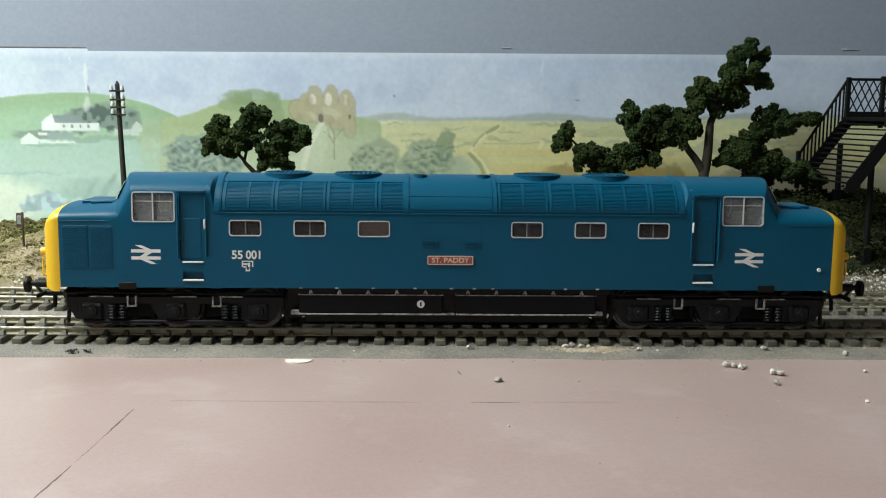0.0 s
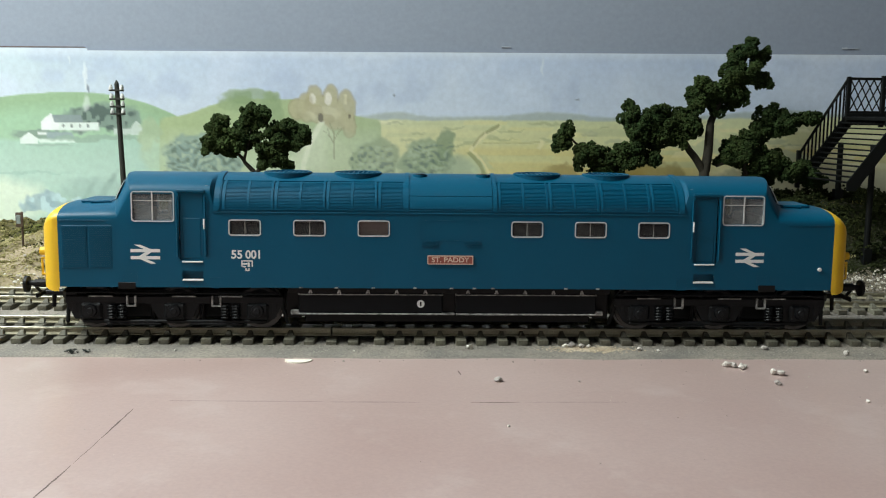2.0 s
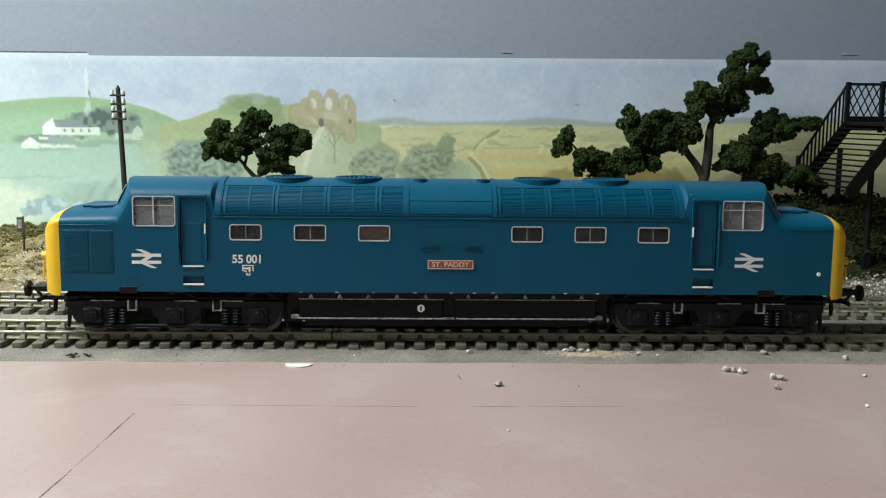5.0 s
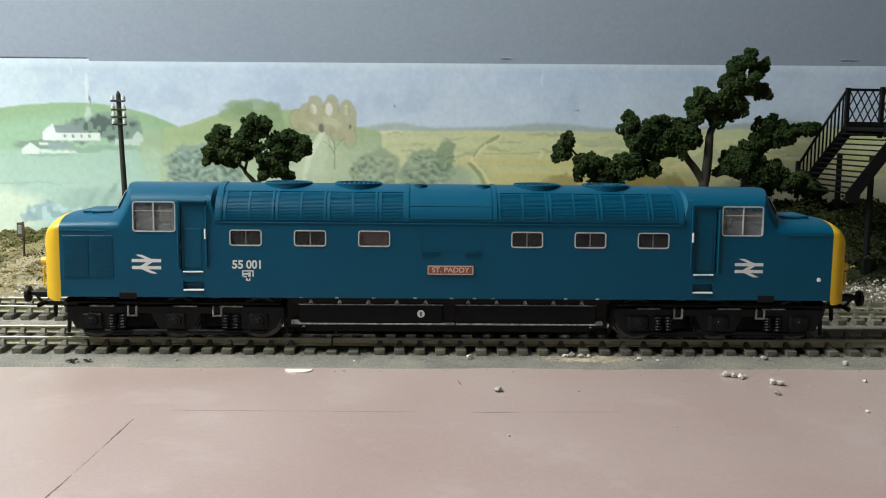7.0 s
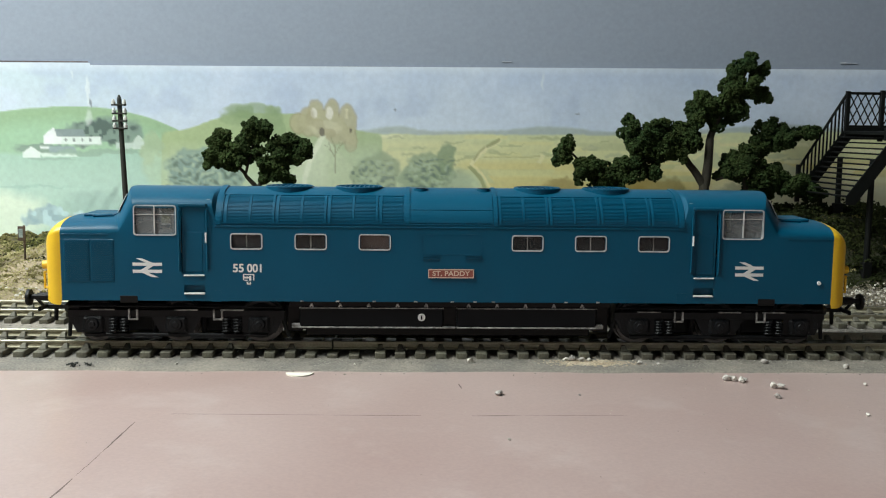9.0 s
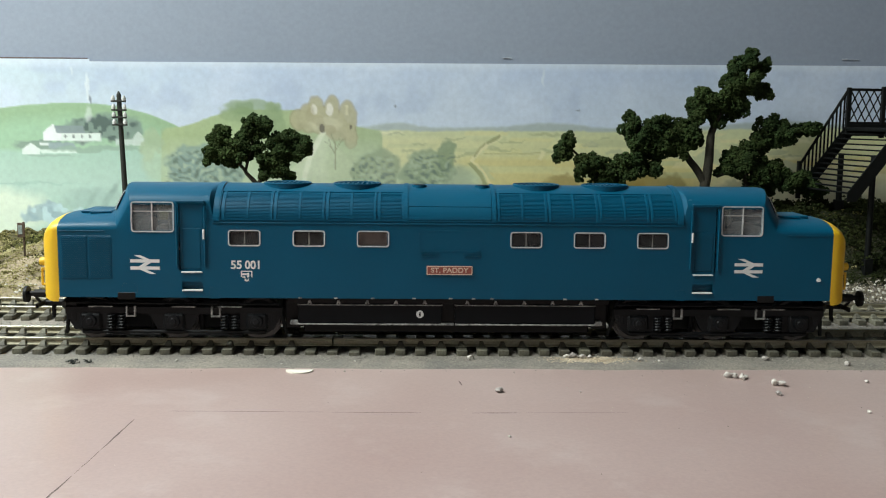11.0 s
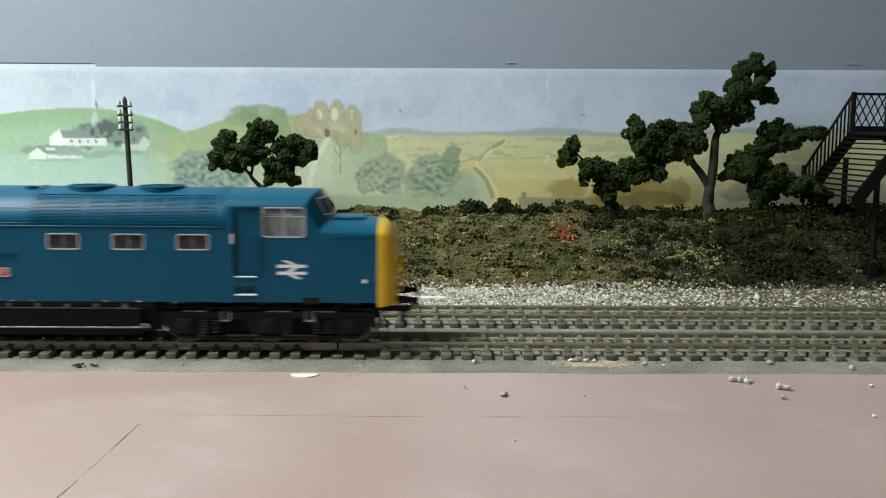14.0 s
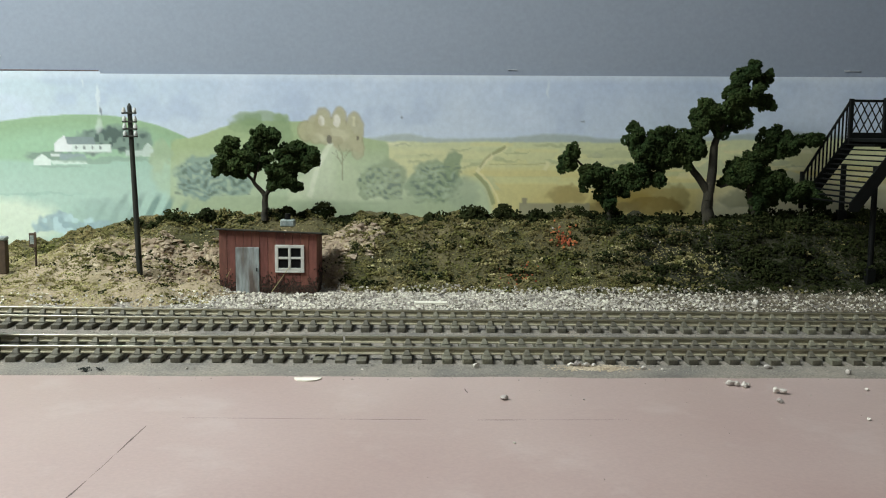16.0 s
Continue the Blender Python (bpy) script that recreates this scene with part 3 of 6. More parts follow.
def embankment():
    nx, ny = 200, 46
    vs, fs = [], []
    for j in range(ny + 1):
        for i in range(nx + 1):
            x, y = -330 + 660 * i / nx, 80 + 124 * j / ny
            vs.append((x, y, bank(x, y)))
    for j in range(ny):
        for i in range(nx):
            a = j * (nx + 1) + i
            fs.append((a, a + 1, a + nx + 2, a + nx + 1))
    ob = raw("embankment", vs, fs, [M["earth"], M["sand"], M["shade_earth"]], smooth=True)
    for p in ob.data.polygons:
        y = p.center[1] * 1000
        x = soil_edge(p.center[0] * 1000, y)
        # past x 96 the soil takes the shade-coloured earth
        p.material_index = 1 if (x < -150 and y < 172) or (-160 < x < -46 and y < 166) else 2 if x > 96 else 0
    return tagged(ob, "earth embankment behind the tracks, tan and rough", "embankment", kind="structure")


embankment()


def scatter():
    g = random.Random(11)
    grass, dry, bush = Crumbs(1), Crumbs(2), Crumbs(3)
    for i in range(115000):
        x, y = g.uniform(-255, 255), g.uniform(84, 196)
        z = bank(x, y)
        if z < -4.2:
            continue
        patch = lump(x, y, 9, 0.035) + 0.5 * lump(x, y, 2, 0.12)
        left = 1 - smooth((x + 165) / 60)
        # dark foam takes over eastward, that end's shade put into the cover
        right = smooth((x - 60) / 110)
        if x < -104 and y < 122:
            if g.random() < 0.7 - 0.45 * smooth((x + 170) / 40):
                (dry if g.random() < 0.85 else grass).add(x, y, z + 0.05, g.uniform(0.25, 0.6), 0.75)
        elif z < -3.6:
            continue
        elif -156 < soil_edge(x, y) < -44 and y < 166 + 5 * lump(x, 0, 1, 0.1):
            if g.random() < 0.08 + 0.7 * smooth((lump(x, y, 4, 0.09) - 0.12) / 0.2):
                (dry if g.random() < 0.4 else bush).add(x, y, z + 0.05, g.uniform(0.25, 0.75), 0.75)
        elif y > 172 and g.random() < 0.8:
            (bush if g.random() < 0.15 + 0.8 * right else grass).add(x, y, z + 0.3, g.uniform(0.4, 0.95), 0.8)
        elif g.random() < left:
            if g.random() < 0.92:
                (dry if g.random() < 0.58 + 0.6 * patch else grass).add(x, y, z + 0.1, g.uniform(0.25, 0.65), 0.75)
        elif ((x - 112) / 34) ** 2 + ((y - 150) / 7) ** 2 < 1 + patch and g.random() < 0.3:
            dry.add(x, y, z + 0.1, g.uniform(0.3, 0.7))
        elif patch > -0.3 or right > 0.8:
            (bush if g.random() < 0.18 + 0.8 * right - 0.3 * patch else grass).add(x, y, z + 0.15, g.uniform(0.3, 0.75), 0.75)
        elif g.random() < 0.6:
            (dry if g.random() < 0.35 - 0.3 * right else grass).add(x, y, z + 0.1, g.uniform(0.25, 0.65), 0.75)
    # tufts: each one of a single kind, so that the cover is clumpy
    for i in range(900):
        x, y = g.uniform(-50, 250), g.uniform(131, 180)
        right = smooth((x - 60) / 110)
        r = g.uniform(1.0, 2.7)
        q = g.random()
        kind = bush if q < 0.30 + 0.62 * right else grass if q < 0.86 + 0.12 * right else dry
        for k in range(int(13 * r)):
            d = Vector((g.gauss(0, 1), g.gauss(0, 1), g.gauss(0, 1))).normalized() * r * g.uniform(0.4, 1)
            kind.add(x + d.x * 1.5, y + d.y, bank(x, y) + 0.2 + d.z * 0.6, g.uniform(0.35, 0.8))
    for i in range(420):
        x, y = g.uniform(-250, -104), g.uniform(90, 182)
        r = g.uniform(0.9, 2.4)
        q = g.random()
        kind = grass if q < 0.5 else bush if q < 0.62 else dry
        for k in range(int(11 * r)):
            d = Vector((g.gauss(0, 1), g.gauss(0, 1), g.gauss(0, 1))).normalized() * r * g.uniform(0.4, 1)
            kind.add(x + d.x * 1.6, y + d.y, bank(x, y) + 0.1 + d.z * 0.45, g.uniform(0.3, 0.7))
    # dark crumbs stand in for a broken ledge's shadow line, west of the hut and behind it
    for i in range(520):
        x = g.uniform(-186, -112)
        y = 150 + 5 * lump(x, 0, 3, 0.05) + g.gauss(0, 0.9)
        bush.add(x, y, bank(x, y) + g.uniform(-0.3, 0.9), g.uniform(0.4, 1.0), 0.6)
    specks = Crumbs(12)
    for i in range(150):
        x, y = g.uniform(-230, 240), g.uniform(100, 182)
        specks.add(x, y, bank(x, y) + 0.5, g.uniform(0.25, 0.8))
    tagged(specks.build("pale_specks", M["speck"]), "pale stone chips fallen among the bank's grass", "stones", kind="stuff")
    rock = Crumbs(5)
    for i in range(3600):
        x, y = g.uniform(-158, -30), g.uniform(122, 170)
        if -108 < x < -60 and y < 152:
            continue
        z = bank(x, y)
        if z > -3 and -160 < soil_edge(x, y) < -44:
            rock.add(x, y, z - 0.3, g.uniform(0.5, 2.2) * (1.3 if z > 8 else 0.8), 0.6)
    for i in range(60):
        x, y = g.uniform(-172, -38), g.uniform(140, 166)
        if -106 < x < -60 and y < 154:
            continue
        rock.add(x, y, bank(x, y) - 0.8, g.uniform(2.0, 4.6), 0.5)
    tagged(rock.build("rock_face", M["rock"]), "crumbling tan earth and rock beside the hut", "rock", kind="stuff")
    for i in range(270):
        x = g.uniform(-165, 250)
        big = 1 + 0.8 * smooth((x - 50) / 80)
        y = g.uniform(174, 190) if i % 2 else g.uniform(138, 178)
        if i % 2 == 0 and x < -30 + g.uniform(-20, 20):
            continue
        r = g.uniform(1.8, 3.6) * big
        z = bank(x, y)
        for k in range(int(14 * r)):
            d = Vector((g.gauss(0, 1), g.gauss(0, 1), g.gauss(0, 1))).normalized() * r * g.uniform(0.5, 1)
            (grass if i % 2 == 0 and x < 70 and k % 3 else bush).add(x + d.x * 1.5, y + d.y, z + r * 0.3 + d.z * 0.7, g.uniform(0.5, 1.1))
    for i in range(34):
        x = g.choice((g.uniform(-140, -60), g.uniform(-5, 60), g.uniform(40, 230), g.uniform(60, 230)))
        r = g.uniform(2.4, 4.2) * (1 + 0.35 * smooth((x - 40) / 60))
        y = g.uniform(176, 188)
        z = bank(x, y)
        for k in range(int(26 * r)):
            d = Vector((g.gauss(0, 1), g.gauss(0, 1), g.gauss(0, 1))).normalized() * r * g.uniform(0.4, 1)
            (bush if x > 0 or k % 3 == 0 else grass).add(x + d.x * 1.25, y + d.y, z + r * 0.55 + d.z, g.uniform(0.5, 1.1))
    for x, z, r in ((-124, 28.7, 4.1), (-82, 30.3, 3.8), (-63, 32.2, 5.0), (18, 29.9, 5.6), (32, 31.8, 4.7), (71, 29.7, 6.4), (-141, 26.8, 2.9), (90, 28.3, 7.0), (-7, 27.9, 2.9)):
        for k in range(int(70 * r)):
            d = Vector((g.gauss(0, 1), g.gauss(0, 1), g.gauss(0, 1))).normalized() * r * g.uniform(0.5, 1)
            bush.add(x + d.x * (1.25 - 0.45 * d.z / r), 180 + d.y, z - 0.15 * r + d.z * 0.9, g.uniform(0.5, 1.0))
    tagged(grass.build("ground_foam", M["grass"]), "olive green foam grass covering the bank", "grass", kind="stuff")
    tagged(dry.build("dry_grass", M["dry"]), "straw-coloured dry scatter on the bank", "grass", kind="stuff")
    tagged(bush.build("low_bushes", M["bush"]), "dark green foam bushes along the crest, and a dark ledge shadow line", "bushes", kind="stuff")
    st, mud = Crumbs(4), Crumbs(14)
    for i in range(21000):
        x, y = g.uniform(-250, 250), g.uniform(72, 146)
        z = bank(x, y)
        left = 1 - smooth((x + 128) / 30)
        if z > -2.0 + 1.5 * lump(x, y, 7, 0.1) or g.random() < left * 0.86:
            continue
        if y < 76 + far_bend(x) + 4:
            continue
        # brown crumbs thicken eastward, for real dirt and for the shade there
        east = smooth((x - 30) / 150)
        if g.random() < 0.68 * east + 0.25 * (lump(x, y, 3, 0.08) > 0.25):
            mud.add(x, y, max(z, -4.5) + 0.25, g.uniform(0.4, 1.1), 0.9)
        else:
            st.add(x, y, max(z, -4.5) + 0.2, g.uniform(0.4, 1.2), 0.9)
    tagged(mud.build("dirt_crumbs", M["mud"]), "brown dirt crumbs among the gravel, thickened for shade in the east", "dirt", kind="stuff")
    tagged(st.build("gravel_verge", M["stone"]), "pale grey and white gravel beside the track", "gravel", kind="stuff")
    bed = Crumbs(6)
    for i in range(9000):
        x, y = g.uniform(-240, 240), g.choice((g.uniform(-17, 17), g.uniform(17, 36), g.uniform(36, 70)))
        bed.add(x, y + (far_bend(x) if y > 20 else 0), -4.4, g.uniform(0.2, 0.55), 0.6)
    for i in range(3600):
        x, y = g.gauss(35, 85), -15.5 - abs(g.gauss(0, 6.5))
        bed.add(x, y, -4.45 if y > -29 else -4.95, g.uniform(0.1, 0.42) * (1.5 if g.random() < 0.06 else 1), 0.6)
    tagged(bed.build("ballast_grains", M["ballast_bed"]), "fine grey ballast grains between the sleepers", "ballast", kind="stuff")
    fl = Crumbs(8)
    for i in range(70):
        x, y = g.gauss(60, 3.2), g.gauss(160, 2.0)
        fl.add(x, y, bank(x, y) + g.uniform(0.5, 3), g.uniform(0.5, 1.0))
    for i in range(45):
        x, y = g.gauss(38, 5.5), g.gauss(140, 2.0)
        fl.add(x, y, bank(x, y) + g.uniform(0.1, 0.8), g.uniform(0.4, 0.8))
    tagged(fl.build("orange_flowers", M["orange"]), "orange foam flowers on the bank", "flowers", kind="stuff")


scatter()


# ---- trees ----
def tree(label, base, limbs, clumps, seed, fat=1.0, group="model trees"):
    """A wire-and-foam tree: tapering limbs, and a crown of many small foam crumbs round each clump."""
    x, y, z = base
    g = random.Random(seed)
    thing = tagged(empty("tree", pose(x * MM, y * MM, z * MM)), label, "tree", group)
    bm = bmesh.new()
    for (xa, za, ra), (xb, zb, rb) in limbs:
        n = 4
        pts = [Vector((xa + (xb - xa) * i / n + (g.uniform(-0.5, 0.5) if 0 < i < n else 0), g.uniform(-0.5, 0.5) if 0 < i < n else 0, za + (zb - za) * i / n)) for i in range(n + 1)]
        for i in range(n):
            rod(bm, pts[i], pts[i + 1] + (pts[i + 1] - pts[i]) * 0.1, ra + (rb - ra) * i / n, ra + (rb - ra) * (i + 1) / n, 8)
    bmesh.ops.delete(bm, geom=[f for f in bm.faces if len(f.verts) > 4], context="FACES")
    part("trunk", bm, M["bark"], thing, "brown twisted trunk and limbs", True)
    c = Crumbs(seed)
    more = []
    for i, (xa, za, ra) in enumerate(clumps):
        for xb, zb, rb in clumps[i + 1:]:
            if math.hypot(xa - xb, za - zb) < 1.9 * max(ra, rb):
                more.append(((xa + xb) / 2 + g.uniform(-1, 1), (za + zb) / 2 + g.uniform(-1, 1), (ra + rb) * 0.4))
    for cx, cz, r in list(clumps) + more:
        cy = g.uniform(-4, 4)
        r *= fat
        for sub in range(12):
            d = Vector((g.gauss(0, 1), g.gauss(0, 0.8), g.gauss(0, 1))).normalized() * r * g.uniform(0.35, 0.95)
            rr = r * g.uniform(0.28, 0.6)
            for k in range(int(14 * rr * rr ** 0.6)):
                e = Vector((g.gauss(0, 1), g.gauss(0, 1), g.gauss(0, 1))).normalized() * rr * g.uniform(0.72, 1.06)
                c.add(cx + d.x + e.x, cy + d.y + e.y, cz + d.z + e.z * 0.92, g.uniform(0.45, 1.15))
    c.build("crown", M["leaf"], thing, "dark green crumbly foam foliage")
    return thing


def trees():
    x, y = -92.6, 172
    o = bank(x, y) - 1
    tree("small dark green foam tree on the bank behind a hut", (x, y, o),
         [((-0.0, 26.2 - o, 1.9), (0.4, 38.6 - o, 1.5)), ((0.4, 38.6 - o, 1.3), (-6.0, 47.0 - o, 0.9)), ((0.4, 38.6 - o, 1.3), (3.3, 44.5 - o, 0.9)), ((-6.0, 47.0 - o, 0.9), (-17.5, 56.0 - o, 0.5)), ((-5.4, 46.4 - o, 0.8), (0.0, 67.8 - o, 0.4)), ((3.3, 44.5 - o, 0.8), (21.3, 57.6 - o, 0.4))],
         [(a - x, b - o, r) for a, b, r in ((-91, 57, 3.4), (-88, 52, 3.4), (-92, 72, 3.4), (-95, 69, 4.2), (-87, 70, 3.7), (-91, 65, 3.9), (-99, 63, 3.7), (-110, 64, 4.4), (-113, 61, 3.7), (-108, 58, 4.7), (-116, 55, 2.9), (-117, 51, 2.0), (-111, 52, 3.9), (-104, 52, 4.2), (-98, 55, 4.2), (-100, 60, 3.7), (-82, 61, 4.7), (-74, 63, 4.7), (-69, 60, 4.2), (-66, 57, 2.3), (-74, 56, 4.7), (-79, 55, 4.2), (-71, 54, 2.6), (-85, 53, 2.9), (-82, 48, 4.7), (-78, 45, 3.9), (-75, 44, 2.1), (-88, 47, 3.4), (-89, 43, 2.0))], 21, 1.02)
    x, y = 138.8, 175
    o = bank(x, y) - 1
    tree("tall leaning dark green foam tree with forked trunk", (x, y, o),
         [((0.2, 25.0 - o, 3.6), (0.2, 42.5 - o, 2.7)), ((0.2, 41.8 - o, 2.2), (-8.3, 53.3 - o, 1.8)), ((-8.3, 53.3 - o, 1.8), (-12.2, 59.8 - o, 1.3)), ((-12.2, 59.8 - o, 1.2), (-32.8, 66.8 - o, 0.6)), ((0.5, 42.5 - o, 2.6), (2.1, 65.7 - o, 2.1)), ((2.1, 65.7 - o, 2.0), (4.7, 74.3 - o, 1.5)), ((4.7, 74.3 - o, 1.4), (14.1, 90.1 - o, 0.9)), ((14.1, 90.1 - o, 0.9), (20.7, 102.9 - o, 0.5))],
         [(a - x, b - o, r) for a, b, r in ((160, 107, 3.7), (155, 102, 4.9), (169, 103, 3.4), (165, 99, 4.0), (151, 94, 6.0), (158, 92, 5.4), (166, 90, 4.3), (170, 87, 2.0), (150, 86, 6.0), (155, 80, 4.9), (153, 76, 2.6), (137, 87, 4.6), (133, 82, 4.9), (140, 81, 5.4), (134, 77, 4.3), (144, 75, 4.3), (130, 71, 4.9), (133, 65, 4.6), (99, 75, 3.7), (100, 68, 4.9), (112, 72, 4.6), (120, 71, 5.4), (109, 64, 6.9), (118, 62, 6.9), (125, 64, 5.4), (102, 61, 4.6), (125, 58, 3.4), (114, 56, 3.7))], 22, 1.03)
    x, y = 87.2, 177
    o = bank(x, y) - 1
    tree("low spreading dark green foam tree on the crest", (x, y, o),
         [((0.2, 25.9 - o, 1.8), (-0.1, 43.4 - o, 1.2)), ((-0.0, 41.9 - o, 1.0), (-18.3, 59.2 - o, 0.5)), ((-0.1, 43.4 - o, 1.0), (22.8, 50.9 - o, 0.5))],
         [(a - x, b - o, r) for a, b, r in ((67, 64, 3.4), (65, 58, 4.3), (62, 54, 2.6), (75, 52, 4.6), (74, 45, 2.6), (82, 52, 4.6), (85, 45, 5.4), (87, 38, 4.0), (93, 49, 5.2), (101, 52, 5.7), (110, 51, 5.2), (114, 48, 2.6), (96, 42, 3.2), (88, 34, 3.2))], 23, 1.15)
    x, y = 165.5, 178
    o = bank(x, y) - 1
    tree("dark green foam tree with layered branches beside the steps", (x, y, o),
         [((0.3, 26.4 - o, 1.8), (-5.3, 49.8 - o, 1.2)), ((-5.2, 48.3 - o, 1.1), (10.0, 67.4 - o, 0.7)), ((10.0, 67.4 - o, 0.7), (30.4, 70.5 - o, 0.4)), ((-4.5, 49.1 - o, 1.0), (24.5, 44.2 - o, 0.6)), ((-19.8, 45.3 - o, 1.0), (-5.3, 51.3 - o, 0.8))],
         [(a - x, b - o, r) for a, b, r in ((172, 72, 4.6), (180, 72, 3.2), (175, 67, 4.9), (167, 63, 4.9), (160, 59, 5.2), (154, 56, 4.0), (183, 66, 4.0), (190, 69, 4.0), (195, 70, 3.2), (199, 72, 1.4), (153, 50, 4.3), (160, 50, 5.2), (169, 50, 5.2), (177, 47, 5.2), (184, 43, 4.9), (191, 45, 4.3), (167, 41, 5.4), (165, 35, 3.7), (173, 38, 3.4), (196, 40, 4.6), (148, 48, 2.3), (201, 37, 4.6))], 24, 1.15)


trees()

# ---- hut, pole, posts, footbridge ----
M["redwood"] = mat("faded_red_boards", (0.235, 0.082, 0.062), 0.8, 0, 0.25, 60, 900, 0.4, 0.2, second=(0.115, 0.046, 0.035), spread=0.6, by="object", rand=0.12, streak=(1, 1, 0.25))
M["rooffelt"] = mat("dark_roof_felt", (0.016, 0.016, 0.013), 0.9, 0, 0.3, 100, 1500, 0.5, 0.2, second=(0.05, 0.047, 0.035))
M["greydoor"] = mat("weathered_door", (0.30, 0.335, 0.335), 0.8, 0, 0.25, 210, 1200, 0.5, 0.2, second=(0.12, 0.095, 0.08), spread=0.3, streak=(1, 1, 0.2))
M["dirt"] = mat("dark_dirt", (0.07, 0.042, 0.03), 0.95, 0, 0.3, 150, 1200, 0.6, 0.3, by="island")
M["sash"] = mat("white_sash", (0.62, 0.62, 0.58), 0.6, 0, 0.12, 200, 2000, 0.2, 0.05)
M["iron"] = mat("black_iron", (0.005, 0.006, 0.0055), 0.6, 0, 0.25, 200, 2000, 0.2, 0.05, spec=0.2)
M["pole"] = mat("tarred_pole", (0.010, 0.012, 0.009), 0.7, 0, 0.4, 100, 1500, 0.4, 0.1, second=(0.026, 0.028, 0.02), streak=(1, 1, 0.15))
M["insulator"] = mat("white_insulator", (0.72, 0.74, 0.72), 0.35, 0, 0.08)
M["postwood"] = mat("brown_post", (0.10, 0.065, 0.04), 0.85, 0, 0.3, 150, 1200, 0.4, 0.15)
M["lead"] = mat("pale_chimney", (0.38, 0.42, 0.40), 0.8, 0, 0.3, 250, 1500, 0.3, 0.1, second=(0.17, 0.22, 0.21))


def hut():
    thing = tagged(empty("hut"), "small faded red boarded lineside hut with grey door", "hut")
    x0, x1, y0, y1, zb = -107.2, -61.0, 126.0, 150.0, -5.0

    def top(x):
        return 26.2 + (24.6 - 26.2) * (x - x0) / (x1 - x0)
    bm = bmesh.new()
    box(bm, x0 + 0.9, x1 - 0.9, y0 + 1, y1 - 1, zb, 21.2)
    part("core", bm, M["dirt"], thing)
    n = 12
    w = (x1 - x0) / n
    g = random.Random(2)
    for i in range(n):
        a, b = x0 + i * w, x0 + (i + 1) * w
        bm = bmesh.new()
        box(bm, a + 0.09, b - 0.09, y0 - g.uniform(0, 0.18), y0 + 1.0, zb, top(a) - 0.2, 0.12)
        part("board", bm, M["redwood"], thing)
    for i in range(6):
        a, b = y0 + 0.9 + i * 3.85, y0 + 0.9 + (i + 1) * 3.85
        for xs in ((x1 - 1.0, x1 + g.uniform(0, 0.15)), (x0 - g.uniform(0, 0.15), x0 + 1.0)):
            bm = bmesh.new()
            box(bm, *xs, a + 0.09, b - 0.09, zb, 24.2 - 0.12 * (a - y0), 0.12)
            part("board", bm, M["redwood"], thing)
    # the roof falls to its right and to the back
    bm = bmesh.new()
    box(bm, x0 - 1.3, x1 + 2.8, -2.0, 26.5, -0.45, 0.45, 0.2)
    rf = part("roof", bm, M["rooffelt"], thing, "dark felt roof with worn edge")
    rf.matrix_basis = pose(0, y0 * MM, 25.3 * MM, -7.0, 0, 0) @ pose(-84 * MM, 0, 0, 0, 1.9, 0) @ pose(84 * MM, 0, 0)
    bm = bmesh.new()
    box(bm, -99.4, -88.2, y0 - 0.75, y0 - 0.15, -4.7, 17.7, 0.25)
    d = part("door", bm, M["greydoor"], thing, "weathered grey peeling door")
    part("latch", box(bmesh.new(), -89.7, -89.1, y0 - 1.1, y0 - 0.6, 6.2, 7.8, 0.1), M["iron"], d)
    bm = bmesh.new()
    box(bm, -79.6, -68.2, y0 - 0.35, y0 - 0.22, 7.4, 17.8)
    wnd = part("window", bm, M["dark"], thing, "dark four-pane window with white frame")
    for q in ((-80.8, -79.2, 6.3, 18.9), (-68.6, -67.0, 6.3, 18.9), (-79.2, -68.6, 17.4, 18.9), (-79.2, -68.6, 6.3, 7.9), (-74.5, -73.3, 7.9, 17.4)):
        bm = bmesh.new()
        box(bm, q[0], q[1], y0 - 1.0, y0 - 0.15, q[2], q[3], 0.15)
        part("sash", bm, M["sash"], wnd)
    for a, b in ((-79.2, -74.5), (-73.3, -68.6)):
        bm = bmesh.new()
        box(bm, a, b, y0 - 0.95, y0 - 0.2, 12.1, 13.2, 0.12)
        part("glazing_bar", bm, M["sash"], wnd)
    bm = bmesh.new()
    box(bm, -80.9, -66.9, y0 - 1.15, y0 - 0.15, 5.7, 6.3, 0.15)
    part("sill", bm, M["sash"], wnd)
    bm = bmesh.new()
    box(bm, -80.5, -73.5, 141, 146, 26.0, 29.4, 0.5)
    ch = part("chimney", bm, M["lead"], thing, "pale blotched chimney block")
    part("pot", rod(bmesh.new(), (-77, 143.5, 29), (-77, 143.5, 32.2), 1.5, 1.3, 12), M["iron"], ch)
    c = Crumbs(33)
    for i in range(1900):
        x = g.uniform(x0, x1)
        h = 3.0 + 6.5 * abs(lump(x, 0, 4, 0.12)) + 2.5 * abs(lump(x, 3, 4, 0.4))
        if -99.6 < x < -88:
            continue
        c.add(x, y0 - 0.25, zb + abs(g.gauss(0, 0.6)) * h, g.uniform(0.15, 0.55), 1.2)
    for i in range(350):
        y = g.uniform(y0, y1)
        c.add(x1 + 0.2, y, zb + abs(g.gauss(0, 0.6)) * 7, g.uniform(0.25, 0.8), 1.2)
    c.build("mud_splash", M["dirt"], thing, "dark mud along the foot of the boards")["kind"] = "stuff"
    bm = bmesh.new()
    rod(bm, (-82.4, y0 - 2.2, -3.5), (-73.5, y0 - 1.2, 9.0), 0.16, 0.1, 6)
